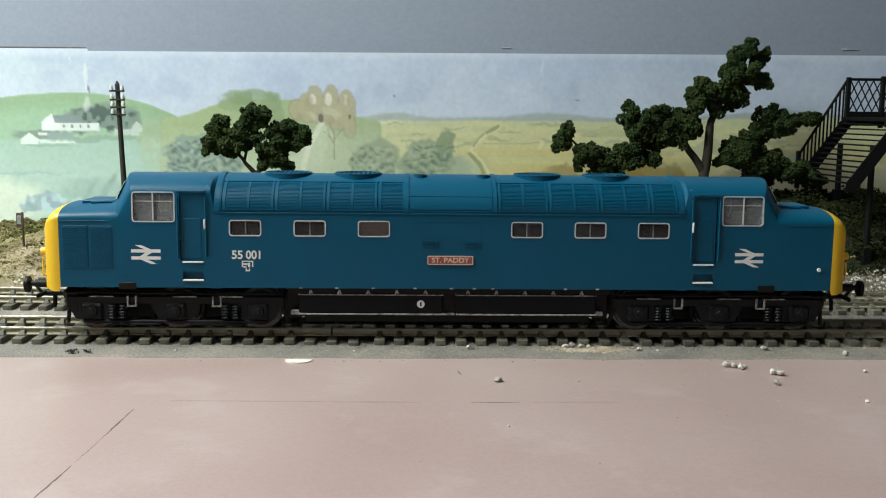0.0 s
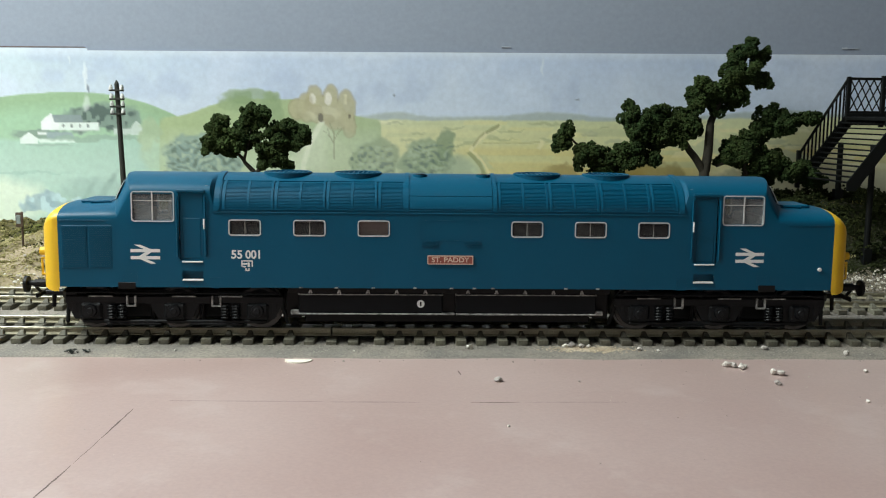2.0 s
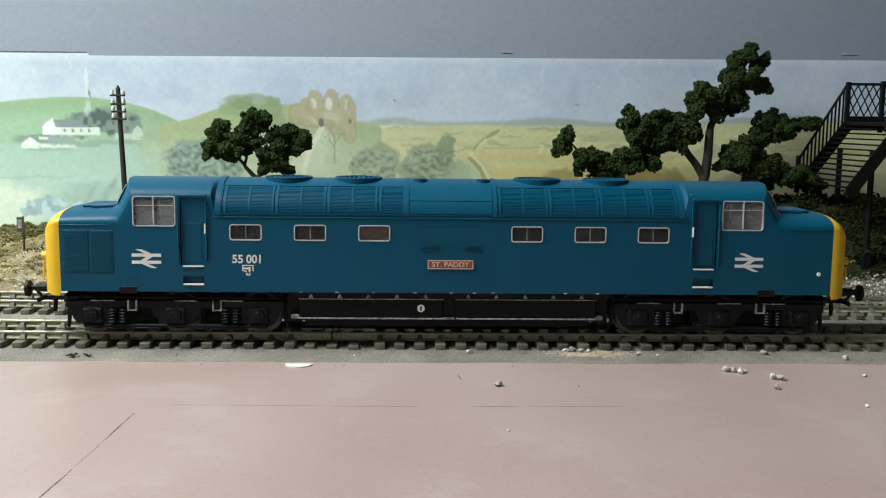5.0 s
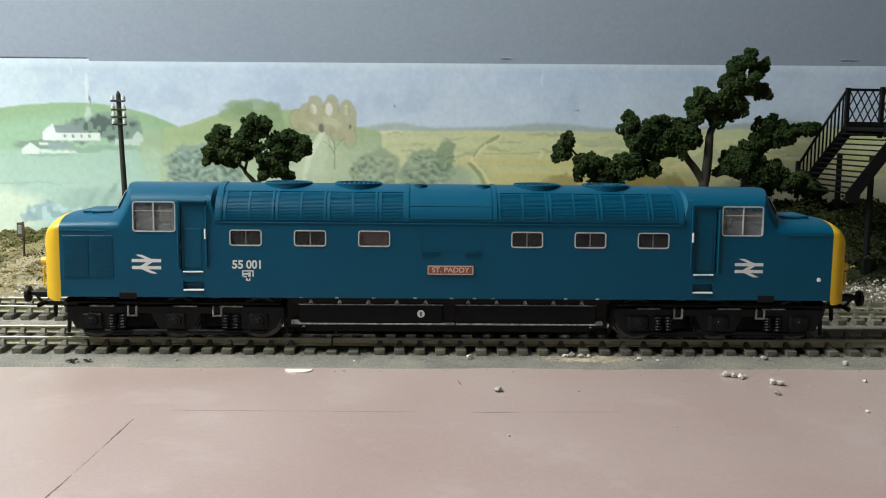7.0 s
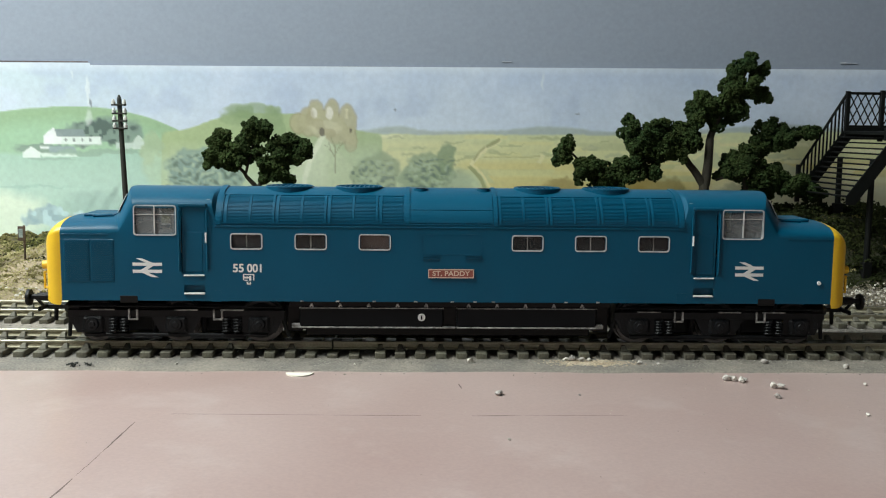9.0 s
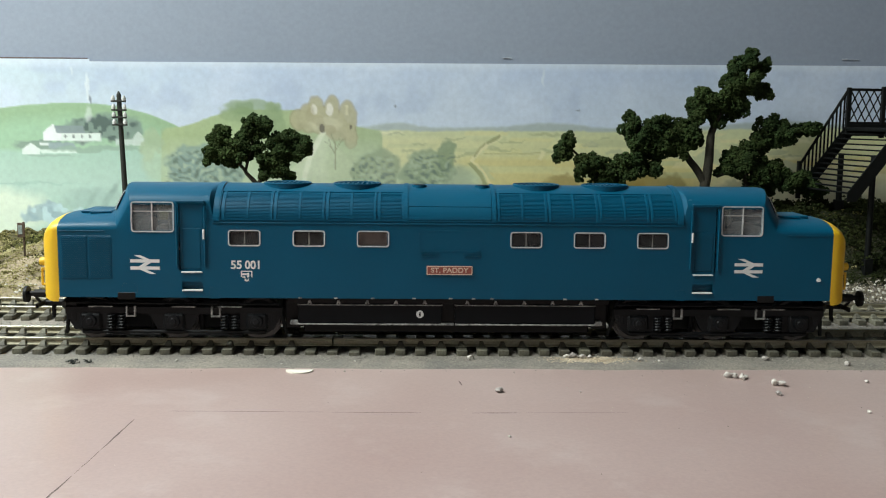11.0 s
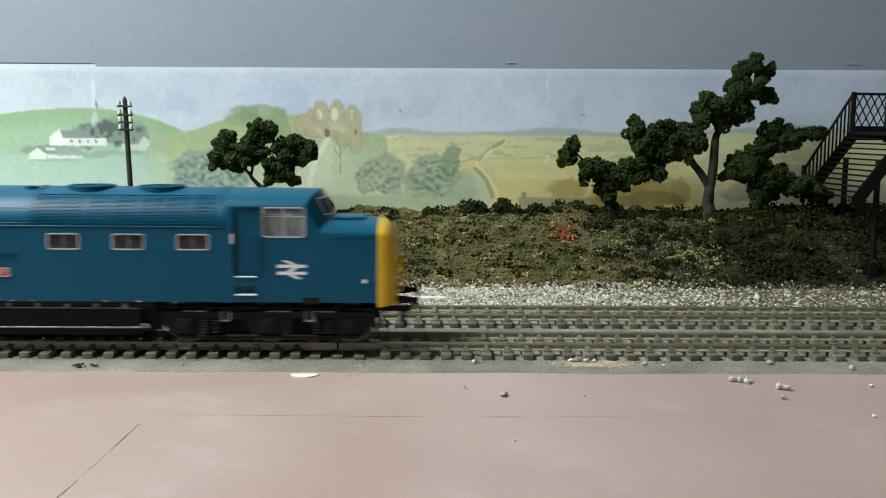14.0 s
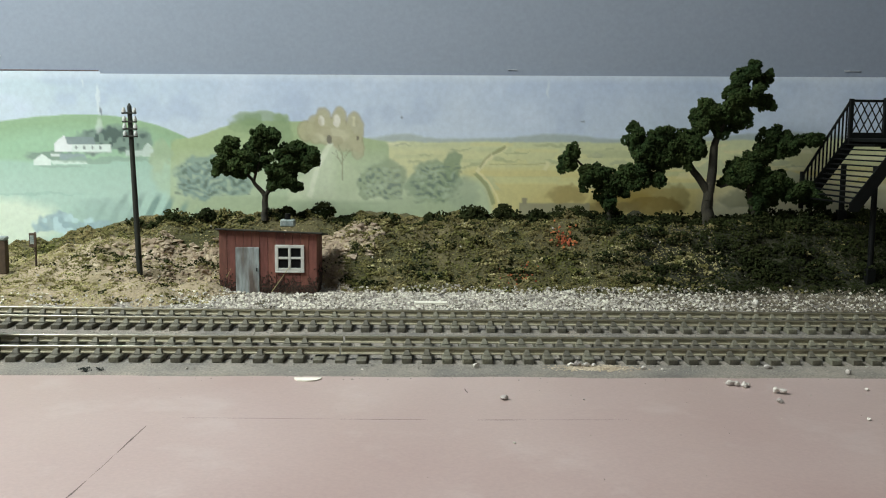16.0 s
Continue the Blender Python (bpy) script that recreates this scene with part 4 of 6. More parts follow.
    rod(bm, (-103.5, y0 - 1.4, 3.5), (-101.6, y0 - 1.0, 7.5), 0.16, 0.1, 6)
    part("dry_stalk", bm, M["dry"], thing)


hut()


def telegraph_pole():
    thing = tagged(empty("telegraph_pole"), "black tarred telegraph pole with white insulators, leaning slightly", "telegraph pole")
    y = 132.0

    def at(z):
        return -146.1 - 3.1 * (z + 3) / 86
    bm = bmesh.new()
    rod(bm, (at(-5), y, -5), (at(83), y, 83), 1.5, 1.05, 14)
    rod(bm, (at(83), y, 83), (at(84.6), y, 84.6), 1.05, 0.3, 14)
    part("pole", bm, M["pole"], thing, smooth=False)
    for z in (80.0, 76.0, 72.6, 69.2):
        bm = bmesh.new()
        box(bm, at(z) - 3.4, at(z) + 3.4, y - 1.7, y - 0.8, z - 0.45, z + 0.45, 0.12)
        arm = part("crossarm", bm, M["pole"], thing)
        for d in (-2.5, 2.5):
            bm = bmesh.new()
            rod(bm, (at(z) + d, y - 1.2, z + 0.3), (at(z) + d, y - 1.2, z + 1.5), 0.85, 1.0, 10)
            rod(bm, (at(z) + d, y - 1.2, z + 1.5), (at(z) + d, y - 1.2, z + 2.6), 0.8, 0.5, 10)
            part("insulator", bm, M["insulator"], arm, "white insulator")


telegraph_pole()


def posts():
    thing = tagged(empty("lineside_sign"), "small dark wooden sign on a thin post in dry grass", "sign post")
    bm = bmesh.new()
    rod(bm, (-198.5, 140, 0), (-198.5, 140, 22.5), 0.55, 0.5, 10)
    part("post", bm, M["postwood"], thing)
    bm = bmesh.new()
    box(bm, -201.2, -197.6, 139.0, 139.6, 15.2, 22.2, 0.2)
    b = part("sign_board", bm, M["postwood"], thing)
    part("sign_face", box(bmesh.new(), -200.7, -198.8, 138.85, 139.05, 16.8, 21.0, 0.05), M["lead"], b, "pale worn sign face")
    thing = tagged(empty("gate_post"), "short reddish brown wooden gate post with pale cap", "gate post")
    bm = bmesh.new()
    box(bm, -216.2, -212.6, 139, 143, 2, 18.4, 0.3)
    part("post", bm, M["postwood"], thing)
    part("cap", box(bmesh.new(), -216.4, -212.4, 138.8, 143.2, 18.4, 20.3, 0.4), M["lead"], thing, "pale cap")


posts()


def footbridge():
    thing = tagged(empty("footbridge"), "black iron footbridge stairs with lattice parapet on the bank", "footbridge")
    xa, za, xb, zb = 192.0, 38.5, 215.0, 72.0
    sl = (zb - za) / (xb - xa)
    for y in (135.0, 180.0):
        bm = bmesh.new()
        o = 6.5 if y < 150 else 0.0
        v = [(a + o, b) for a, b in ((xa - 2, za - 2.6), (xa + 2.4, za - 2.6), (xb + 4, zb - 2.0), (xb + 4, zb + 1.6), (xb - 0.5, zb + 1.6), (xa - 2, za + 1.6))]
        f0 = [bm.verts.new(Vector((x, y - 0.5, z)) * MM) for x, z in v]
        f1 = [bm.verts.new(Vector((x, y + 0.5, z)) * MM) for x, z in v]
        bm.faces.new(f0), bm.faces.new(list(reversed(f1)))
        for i in range(len(v)):
            bm.faces.new((f0[i], f1[i], f1[(i + 1) % len(v)], f0[(i + 1) % len(v)]))
        bmesh.ops.recalc_face_normals(bm, faces=bm.faces)
        part("stringer", bm, M["iron"], thing)
        if y < 150:
            continue
        bm = bmesh.new()
        rod(bm, (xa - 1.4, y, za + 13.6), (xb - 1.4, y, zb + 18.6), 0.75, 0.75, 8)
        part("handrail", bm, M["iron"], thing)
        for i in range(12):
            u = (i + 0.2) / 12
            x = xa - 1.4 + (xb - xa) * u
            bm = bmesh.new()
            box(bm, x - 0.36, x + 0.36, y - 0.36, y + 0.36, za + (zb - za) * u, za + 13.4 + (zb + 5 - za) * u)
            part("baluster", bm, M["iron"], thing)
        for x, z0, z1 in ((xa - 1.9, 34, 53.6), (214.2, 66, 92.0), (232.5, 66, 92.6), (268.5, 66, 92.6)):
            bm = bmesh.new()
            box(bm, x - 1.1, x + 1.1, y - 1.1, y + 1.1, z0, z1, 0.25)
            part("newel", bm, M["iron"], thing)
        for a, b in ((215.3, 231.4), (233.6, 267.4)):
            bm = bmesh.new()
            box(bm, a, b, y - 0.6, y + 0.6, 90.2, 91.6, 0.2)
            box(bm, a, b, y - 0.6, y + 0.6, 73.2, 74.4, 0.2)
            p = part("lattice_frame", bm, M["iron"], thing)
            k = int((b - a) / 4.0)
            h, w = 15.8, (b - a) / k
            for i in range(-2, k):
                for s in (-1, 1):
                    u0, u1 = a + i * w, a + (i + 2) * w
                    t0, t1 = max(0, (a - u0) / (u1 - u0)), min(1, (b - u0) / (u1 - u0))
                    z0, z1 = 74.4 + h * t0, 74.4 + h * t1
                    if s < 0:
                        z0, z1 = 164.6 - z0, 164.6 - z1
                    if t1 - t0 < 0.05:
                        continue
                    bm = bmesh.new()
                    rod(bm, (u0 + (u1 - u0) * t0, y + s * 0.15, z0), (u0 + (u1 - u0) * t1, y + s * 0.15, z1), 0.36, 0.36, 6)
                    part("lattice_bar", bm, M["iron"], p)
    for i in range(13):
        u = (i + 0.5) / 13
        x, z = xa + (xb - xa) * u, za + (zb - za) * u
        bm = bmesh.new()
        box(bm, x - 1.3, x + 1.3, 135.5, 179.5, z - 0.35, z + 0.35, 0.1)
        for v in bm.verts:
            v.co.x += (0.1795 - v.co.y) / 0.044 * 6.5 * MM
        part("tread", bm, M["iron"], thing)
    bm = bmesh.new()
    box(bm, 213.5, 270, 135.5, 179.5, 69.6, 71.4, 0.2)
    box(bm, 213.5, 270, 134.6, 136.2, 67.0, 73.2, 0.2)
    box(bm, 213.5, 270, 178.8, 180.4, 67.0, 73.2, 0.2)
    part("deck", bm, M["iron"], thing)
    for x in (210.5, 262.0):
        for y in (139.5, 176.5):
            bm = bmesh.new()
            rod(bm, (x, y, bank(x, y) - 1.5), (x, y, 58 if x < 220 else 68), 1.5, 1.4, 12)
            box(bm, x - 2.2, x + 2.2, y - 2.2, y + 2.2, bank(x, y) - 2, bank(x, y) + 6, 0.3)
            part("column", bm, M["iron"], thing)
        if x < 220:
            continue
        bm = bmesh.new()
        rod(bm, (x, 140, 34), (x, 176, 52), 0.6, 0.6, 8)
        rod(bm, (x, 176, 34), (x, 140, 52), 0.6, 0.6, 8)
        part("brace", bm, M["iron"], thing)


footbridge()


# ---- on the board in front ----
M["spill"] = mat("sandy_spill", (0.50, 0.42, 0.31), 0.95, 0, 0.2, 200, 1500, 0.3, 0.1, second=(0.36, 0.29, 0.20), by="island", rand=0.2)
M["pebble"] = mat("pale_pebble", (0.62, 0.58, 0.53), 0.85, 0, 0.2, 300, 2000, 0.5, 0.2, second=(0.42, 0.385, 0.345), by="object")
M["crumb"] = mat("dark_scatter", (0.025, 0.03, 0.025), 0.9, 0, 0.3, by="island")
M["paper"] = mat("cream_paper", (0.80, 0.77, 0.66), 0.7, 0, 0.05, 100, 1500, 0.1, 0.05)


def pebble(x, y, r, seed, label, z=-5.0):
    g = random.Random(seed)
    bm = bmesh.new()
    bmesh.ops.create_icosphere(bm, subdivisions=2, radius=0.86)
    s = (g.uniform(0.9, 1.35), g.uniform(0.8, 1.1), g.uniform(0.65, 0.9))
    for v in bm.verts:
        k = 1 + 0.55 * noise.noise(v.co * 1.4 + Vector((seed * 3.1, 0, 0))) + 0.22 * noise.noise(v.co * 3 + Vector((seed, 2, 0)))
        v.co = Vector((v.co.x * s[0], v.co.y * s[1], max(v.co.z, -0.75) * s[2])) * r * k * MM
    low = min(v.co.z for v in bm.verts)
    ob = part("pebble", bm, M["pebble"])
    ob.matrix_world = pose(x * MM, y * MM, z * MM - low - 0.00005, 0, 0, g.uniform(0, 360))
    return tagged(ob, label, "pebble", "loose pebbles on the board")


def loose_bits():
    for i, (x, y, r) in enumerate(((12.8, -57.3, 1.25), (85.2, -40.0, 1.5), (87.2, -40.4, 1.3), (88.9, -42.4, 1.4), (96.6, -48.8, 1.25), (98.4, -49.6, 1.35), (93.6, -60.0, 0.95), (125.9, -46.0, 0.75), (112.2, -77.4, 0.65), (122, -85, 0.6), (36.3, -57.6, 0.4), (11.8, -98.5, 0.5), (90.0, -41.0, 0.9))):
        pebble(x, y, r, 40 + i, "pale grey loose stone on the brown board" if r > 1 else "tiny pale stone chip on the brown board")
    for i, (x, y, r) in enumerate(((6.5, -20.2, 1.3), (104.1, -20.0, 1.3), (128.1, -26.8, 1.1), (40.5, -17.6, 1.4), (43.5, -18.4, 1.2), (46.0, -18.0, 1.0), (38.6, -17.2, 1.1), (-54, -27.5, 0.4), (-88, -24.0, 0.5), (62, -21.6, 1.0), (-31, -24.0, 0.4), (68, -22.5, 0.6))):
        pebble(x, y, r, 70 + i, "pale stone on the grey underlay beside the sleepers", -4.5)
    c = Crumbs(90)
    for x, y, n in ((-119.6, -27.5, 30), (-114.4, -26.8, 14)):
        for i in range(n):
            c.add(x + c.rng.gauss(0, 0.9), y + c.rng.gauss(0, 0.6), -4.2 + c.rng.uniform(0, 0.9), c.rng.uniform(0.2, 0.5))
    tagged(c.build("dark_scatter_clump", M["crumb"]), "tiny dark green foam scraps on the underlay", "scraps", kind="stuff")
    c = Crumbs(91)
    for i in range(1100):
        c.add(c.rng.gauss(46, 6.0), c.rng.gauss(-20.0, 2.0), -4.45, c.rng.uniform(0.2, 0.65), 0.5)
    tagged(c.build("sandy_spill", M["spill"]), "sandy pale spill beside the sleepers", "sand", kind="stuff")
    bm = bmesh.new()
    box(bm, -14.7, 0.4, 96.0, 98.6, -4.4, -2.9, 0.3)
    tagged(part("plaster_strip", bm, M["paper"]), "white plaster strip lying on the gravel", "plaster strip")
    pebble(139, 95, 2.6, 141, "large pale stone lying on the gravel", -4.6)
    n = 18
    vs = [(-47.6 + 4.3 * math.cos(math.pi * i / n), -33.4 - 4.3 * math.sin(math.pi * i / n) * 0.95, z) for z in (-4.98, -4.6) for i in range(n + 1)]
    fs = [tuple(range(n, -1, -1)), tuple(range(n + 1, 2 * n + 2))] + [(i, i + 1, i + n + 2, i + n + 1) for i in range(n)] + [(n, 0, n + 1, 2 * n + 1)]
    ob = raw("paper_scrap", vs, fs, M["paper"])
    tagged(ob, "cream half-round paper scrap on the board's edge", "paper scrap")
    c = Crumbs(92)
    for i in range(170):
        x, y = c.rng.uniform(-150, 150), -26 - abs(c.rng.gauss(0, 45))
        c.add(x, y, -4.97, c.rng.uniform(0.06, 0.22) * (1.6 if x > 20 else 1), 0.5)
    tagged(c.build("dust_specks", M["stone"]), "pale dust specks on the board", "dust", kind="stuff")
    g = random.Random(3)
    board = bpy.data.objects["baseboard"]
    for x0, y0, x1, y1, w in ((-84.7, -84.1, -85.8, -107, 0.5), (-85.8, -107, -86.7, -124, 0.2), (-86.8, -125.5, -88.2, -146, 0.5), (3.6, -78.0, 17.0, -77.8, 0.55), (18, -77.7, 46, -77.4, 0.25), (-77, -76.7, -36, -77.3, 0.3), (-34, -77.6, -10, -77.8, 0.4), (1.6, -45.2, 2.3, -50.5, 0.5)):
        n = 10
        vs, fs = [], []
        d = Vector((x1 - x0, y1 - y0)).normalized()
        for i in range(n + 1):
            u = i / n
            hw = w * (0.25 + 0.75 * math.sin(math.pi * (0.1 + 0.85 * u))) * g.uniform(0.6, 1.1) / 2
            px, py = x0 + (x1 - x0) * u + g.uniform(-0.08, 0.08), y0 + (y1 - y0) * u
            vs += [(px - d.y * hw, py + d.x * hw, -4.985), (px + d.y * hw, py - d.x * hw, -4.985)]
        for i in range(n):
            fs.append((2 * i, 2 * i + 1, 2 * i + 3, 2 * i + 2))
        raw("scratch", vs, fs, M["scratch"], board)


loose_bits()


# ---- the locomotive ----
M["blue"] = mat("rail_blue_plastic", (0.0002, 0.069, 0.130), 0.40, 0, 0.05, 90, 3500, 0.1, 0.02, second=(0.0003, 0.074, 0.139), spec=0.24)
M["yellow"] = mat("warning_yellow", (0.74, 0.46, 0.015), 0.42, 0, 0.05, 90, 3000, 0.08, 0.02)
M["black"] = mat("black_plastic", (0.004, 0.004, 0.0045), 0.45, 0, 0.3, 200, 2500, 0.2, 0.05, second=(0.008, 0.008, 0.008), spec=0.18)
M["tank"] = mat("tank_black", (0.003, 0.0042, 0.006), 0.45, 0, 0.2, 120, 2500, 0.1, 0.03, spec=0.16)
M["bogie"] = mat("bogie_black", (0.004, 0.005, 0.006), 0.45, 0, 0.35, 300, 2500, 0.3, 0.08, second=(0.009, 0.010, 0.0115), spec=0.2)
# pale grey for small parts; carries the highlights of brackets and frame edges
M["pale_glint"] = mat("pale_glint_edge", (0.55, 0.55, 0.53), 0.5, 0.1, 0.3, 500, 2500, 0.2, 0.05, second=(0.08, 0.08, 0.08), spread=0.5)
M["steel"] = mat("wheel_steel", (0.09, 0.088, 0.086), 0.35, 0.8, 0.2, 200, 2000, 0.1, 0.03)
M["white"] = mat("white_print", (0.78, 0.79, 0.77), 0.5, 0, 0.06, 300, 3000, 0.0)
M["frame"] = mat("window_frame_silver", (0.66, 0.68, 0.68), 0.35, 0.3, 0.08, 300, 3000, 0.0)
M["plate"] = mat("nameplate_red", (0.30, 0.075, 0.055), 0.45, 0, 0.15, 400, 3000, 0.1, 0.02)
M["cream"] = mat("plate_cream", (0.72, 0.55, 0.44), 0.45, 0, 0.1, 400, 3000, 0.0)
M["seat"] = mat("cab_fittings", (0.34, 0.37, 0.39), 0.6, 0, 0.12, 200, 2000, 0.1)
M["block"] = mat("engine_room_block", (0.034, 0.040, 0.050), 0.7, 0, 0.3, 60, 900, 0.2, second=(0.014, 0.017, 0.024), spread=0.3)
M["blind"] = mat("pale_window_blind", (0.34, 0.225, 0.19), 0.7, 0, 0.1, 60, 900, 0.1)


def glass_material(name, milk):
    """Thin clear plastic; milk is the share of white haze mixed in to stand for bright reflections."""
    m = bpy.data.materials.new(name)
    m.use_nodes = True
    n, l = m.node_tree.nodes, m.node_tree.links
    n.remove(n["Principled BSDF"])
    t, g, x, fr = n.new("ShaderNodeBsdfTransparent"), n.new("ShaderNodeBsdfGlossy"), n.new("ShaderNodeMixShader"), n.new("ShaderNodeFresnel")
    t.inputs[0].default_value = (0.82, 0.84, 0.84, 1)
    g.inputs["Roughness"].default_value = 0.06
    fr.inputs[0].default_value = 1.35
    l.new(fr.outputs[0], x.inputs[0]), l.new(t.outputs[0], x.inputs[1]), l.new(g.outputs[0], x.inputs[2])
    df, y, nz, mr, tc = n.new("ShaderNodeBsdfDiffuse"), n.new("ShaderNodeMixShader"), n.new("ShaderNodeTexNoise"), n.new("ShaderNodeMapRange"), n.new("ShaderNodeTexCoord")
    df.inputs[0].default_value = (0.75, 0.78, 0.79, 1)
    nz.inputs["Scale"].default_value, nz.inputs["Detail"].default_value = 900, 4
    l.new(tc.outputs["Object"], nz.inputs[0]), l.new(nz.outputs[0], mr.inputs[0])
    mr.inputs[1].default_value, mr.inputs[2].default_value, mr.inputs[3].default_value, mr.inputs[4].default_value = 0.35, 0.65, milk * 0.75, milk * 1.25
    l.new(mr.outputs[0], y.inputs[0]), l.new(x.outputs[0], y.inputs[1]), l.new(df.outputs[0], y.inputs[2])
    l.new(y.outputs[0], n["Material Output"].inputs[0])
    return m


M["glass"] = glass_material("clear_glazing", 0.015)
# stronger haze: the cab panes' bright reflections are put into their colour
M["cabglass"] = glass_material("milky_cab_glazing", 0.13)

SIDE, ZB, ZC, ZT = 17.3, 15.0, 39.8, 51.35
LEVELS = (15.0, 17.3, 20.3, 24.0, 28.0, 32.35, 36.85)
ARC = 10


def section(ax):
    """Half section of the shell at |x| = ax: (half width low, half width at the cantrail, cantrail height, top height, bottom)."""
    def mix(a, b, u):
        return a + (b - a) * min(1, max(0, u))
    if ax <= 76.2:
        return SIDE, SIDE, ZC, ZT, ZB
    if ax <= 104.9:
        u = (ax - 76.2) / 1.2
        return SIDE, mix(SIDE, 16.95, u), mix(ZC, 45.2, u), mix(ZT, ZT - 0.15, u), ZB
    if ax <= 109.4:
        u = (ax - 104.9) / 4.5
        return SIDE, mix(16.95, 17.1, u), mix(45.2, 37.2, u), mix(51.2, 42.2, u), ZB
    w = mix(SIDE, 17.2, (ax - 109.4) / 3)
    zt = mix(42.2, 41.4, (ax - 109.4) / 14)
    u = max(0.0, (ax - 124.6) / 7.3)
    k = math.sqrt(max(0.0, 1 - min(1, u) ** 2))
    v = max(0.0, (ax - 127.0) / 4.9)
    kw = math.sqrt(max(0.0, 1 - min(1, v) ** 2))
    return w * (0.70 + 0.30 * kw), w * (0.66 + 0.34 * kw), 30 + (37.2 - 30) * (0.35 + 0.65 * k), 32 + (zt - 32) * (0.25 + 0.75 * k), ZB - 1.5 * min(1, max(0, (ax - 126.0) / 0.4)) + 2.5 * (1 - kw)


def shell_ring(x):
    w, wc, zc, zt, zb = section(abs(x))
    half = []
    for z in LEVELS:
        zz = min(max(z, zb), zc - 0.02)
        if z == LEVELS[0]:
            zz = zb
        u = max(0, (zz - 34) / max(0.1, zc - 34)) if zc > 34 else 0
        half.append((w + (wc - w) * u, zz))
    for i in range(ARC + 1):
        a = math.pi / 2 * i / ARC
        half.append((wc * math.cos(a) ** (0.92 if abs(x) < 76.5 else 0.8) if i < ARC else 0.0, zc + (zt - zc) * math.sin(a)))
    # the cab front is swept back towards its sides
    ax, e = abs(x), (1 if x > 0 else -1)
    k = 0.0 if ax < 104 else min(1.0, max(0.0, (111.6 - ax) / 2.2))
    return [(x + e * k * (1.6 - 3.8 * (y / 17.0) ** 2), -y, z) for y, z in half] + [(x + e * k * (1.6 - 3.8 * (y / 17.0) ** 2), y, z) for y, z in reversed(half[:-1])]


ENGINE_WINDOWS = (-66.35, -45.6, -24.87, 24.87, 45.6, 66.35)


def shell(name, xs, material, loco, holes=True, cap=None):
    rings = [shell_ring(x) for x in xs]
    n = len(rings[0])
    vs = [v for r in rings for v in r]
    fs = []
    for i in range(len(xs) - 1):
        xm = (xs[i] + xs[i + 1]) / 2
        for j in range(n - 1):
            jj = min(j, n - 2 - j)
            lo = LEVELS[jj] if jj < len(LEVELS) else 99
            gap = False
            if holes:
                if jj == 5 and any(abs(xm - w) < 4.65 for w in ENGINE_WINDOWS):
                    gap = True
                if jj == 6 and 89.3 < abs(xm) < 102.0:
                    gap = True
                if 3 <= jj <= 6 and 79.6 < abs(xm) < 87.3:
                    gap = True
                if jj == 1 and 79.9 < abs(xm) < 86.6:
                    gap = True
            if not gap:
                fs.append((i * n + j, (i + 1) * n + j, (i + 1) * n + j + 1, i * n + j + 1))
    if cap == "front":
        fs.append(tuple(range((len(xs) - 1) * n, len(xs) * n)))
    if cap == "rear":
        fs.append(tuple(reversed(range(n))))
    ob = raw(name, vs, fs, material, loco, smooth=True)
    bm = bmesh.new()
    bm.from_mesh(ob.data)
    bmesh.ops.dissolve_degenerate(bm, dist=0.00002, edges=bm.edges)
    bmesh.ops.recalc_face_normals(bm, faces=bm.faces)
    bm.to_mesh(ob.data)
    bm.free()
    for p in ob.data.polygons:
        p.use_smooth = True
    ob.data.set_sharp_from_angle(angle=radians(28))
    return ob


def roof_point(x, a, out=0.0):
    """On the roof's arc at the angle a (degrees above the cantrail), raised by out."""
    t = radians(a)
    y, z = SIDE * math.cos(t) ** 0.92, ZC + (ZT - ZC) * math.sin(t)
    d = Vector((math.cos(t) / SIDE, math.sin(t) / (ZT - ZC))).normalized()
    return (x, -(y + d.x * out), z + d.y * out)


def arc_strip(bm_v, bm_f, x0, x1, a0, a1, out, steps=8, inset=-0.3):
    """A curved bar on the roof, from angle a0 to a1, standing out by out."""
    k = len(bm_v)
    for i in range(steps + 1):
        a = a0 + (a1 - a0) * i / steps
        bm_v += [roof_point(x0, a, inset), roof_point(x0, a, out), roof_point(x1, a, out), roof_point(x1, a, inset)]
    for i in range(steps):
        p, q = k + 4 * i, k + 4 * i + 4
        bm_f += [(p, q, q + 1, p + 1), (p + 1, q + 1, q + 2, p + 2), (p + 2, q + 2, q + 3, p + 3)]
    e = k + 4 * steps
    bm_f += [(k, k + 1, k + 2, k + 3), (e + 3, e + 2, e + 1, e)]


def strip_part(name, material, loco, specs):
    v, f = [], []
    for s in specs:
        arc_strip(v, f, *s)
    return raw(name, v, f, material, loco)


def ring_frame(bm, x0, x1, z0, z1, y0, y1, w, r=1.0, lean=0.0):
    """A rounded rectangular window frame in the x-z plane, from y0 (outer) to y1."""
    def loop(a0, a1, b0, b1, rad):
        pts = []
        for cx, cz, s in ((a1 - rad, b1 - rad, 0), (a0 + rad, b1 - rad, 90), (a0 + rad, b0 + rad, 180), (a1 - rad, b0 + rad, 270)):
            for k in range(4):
                t = radians(s + 30 * k)
                pts.append((cx + rad * math.cos(t), cz + rad * math.sin(t)))
        return pts
    o, i = loop(x0, x1, z0, z1, r), loop(x0 + w, x1 - w, z0 + w, z1 - w, max(0.1, r - w))
    n = len(o)

    def put(pts, y):
        return [bm.verts.new(Vector((p[0], y + lean * (p[1] - z0), p[1])) * MM) for p in pts]
    a, b, c, d = put(o, y1), put(o, y0), put(i, y0), put(i, y1)
    for p, q in ((a, b), (b, c), (c, d)):
        for k in range(n):
            bm.faces.new((p[k], p[(k + 1) % n], q[(k + 1) % n], q[k]))


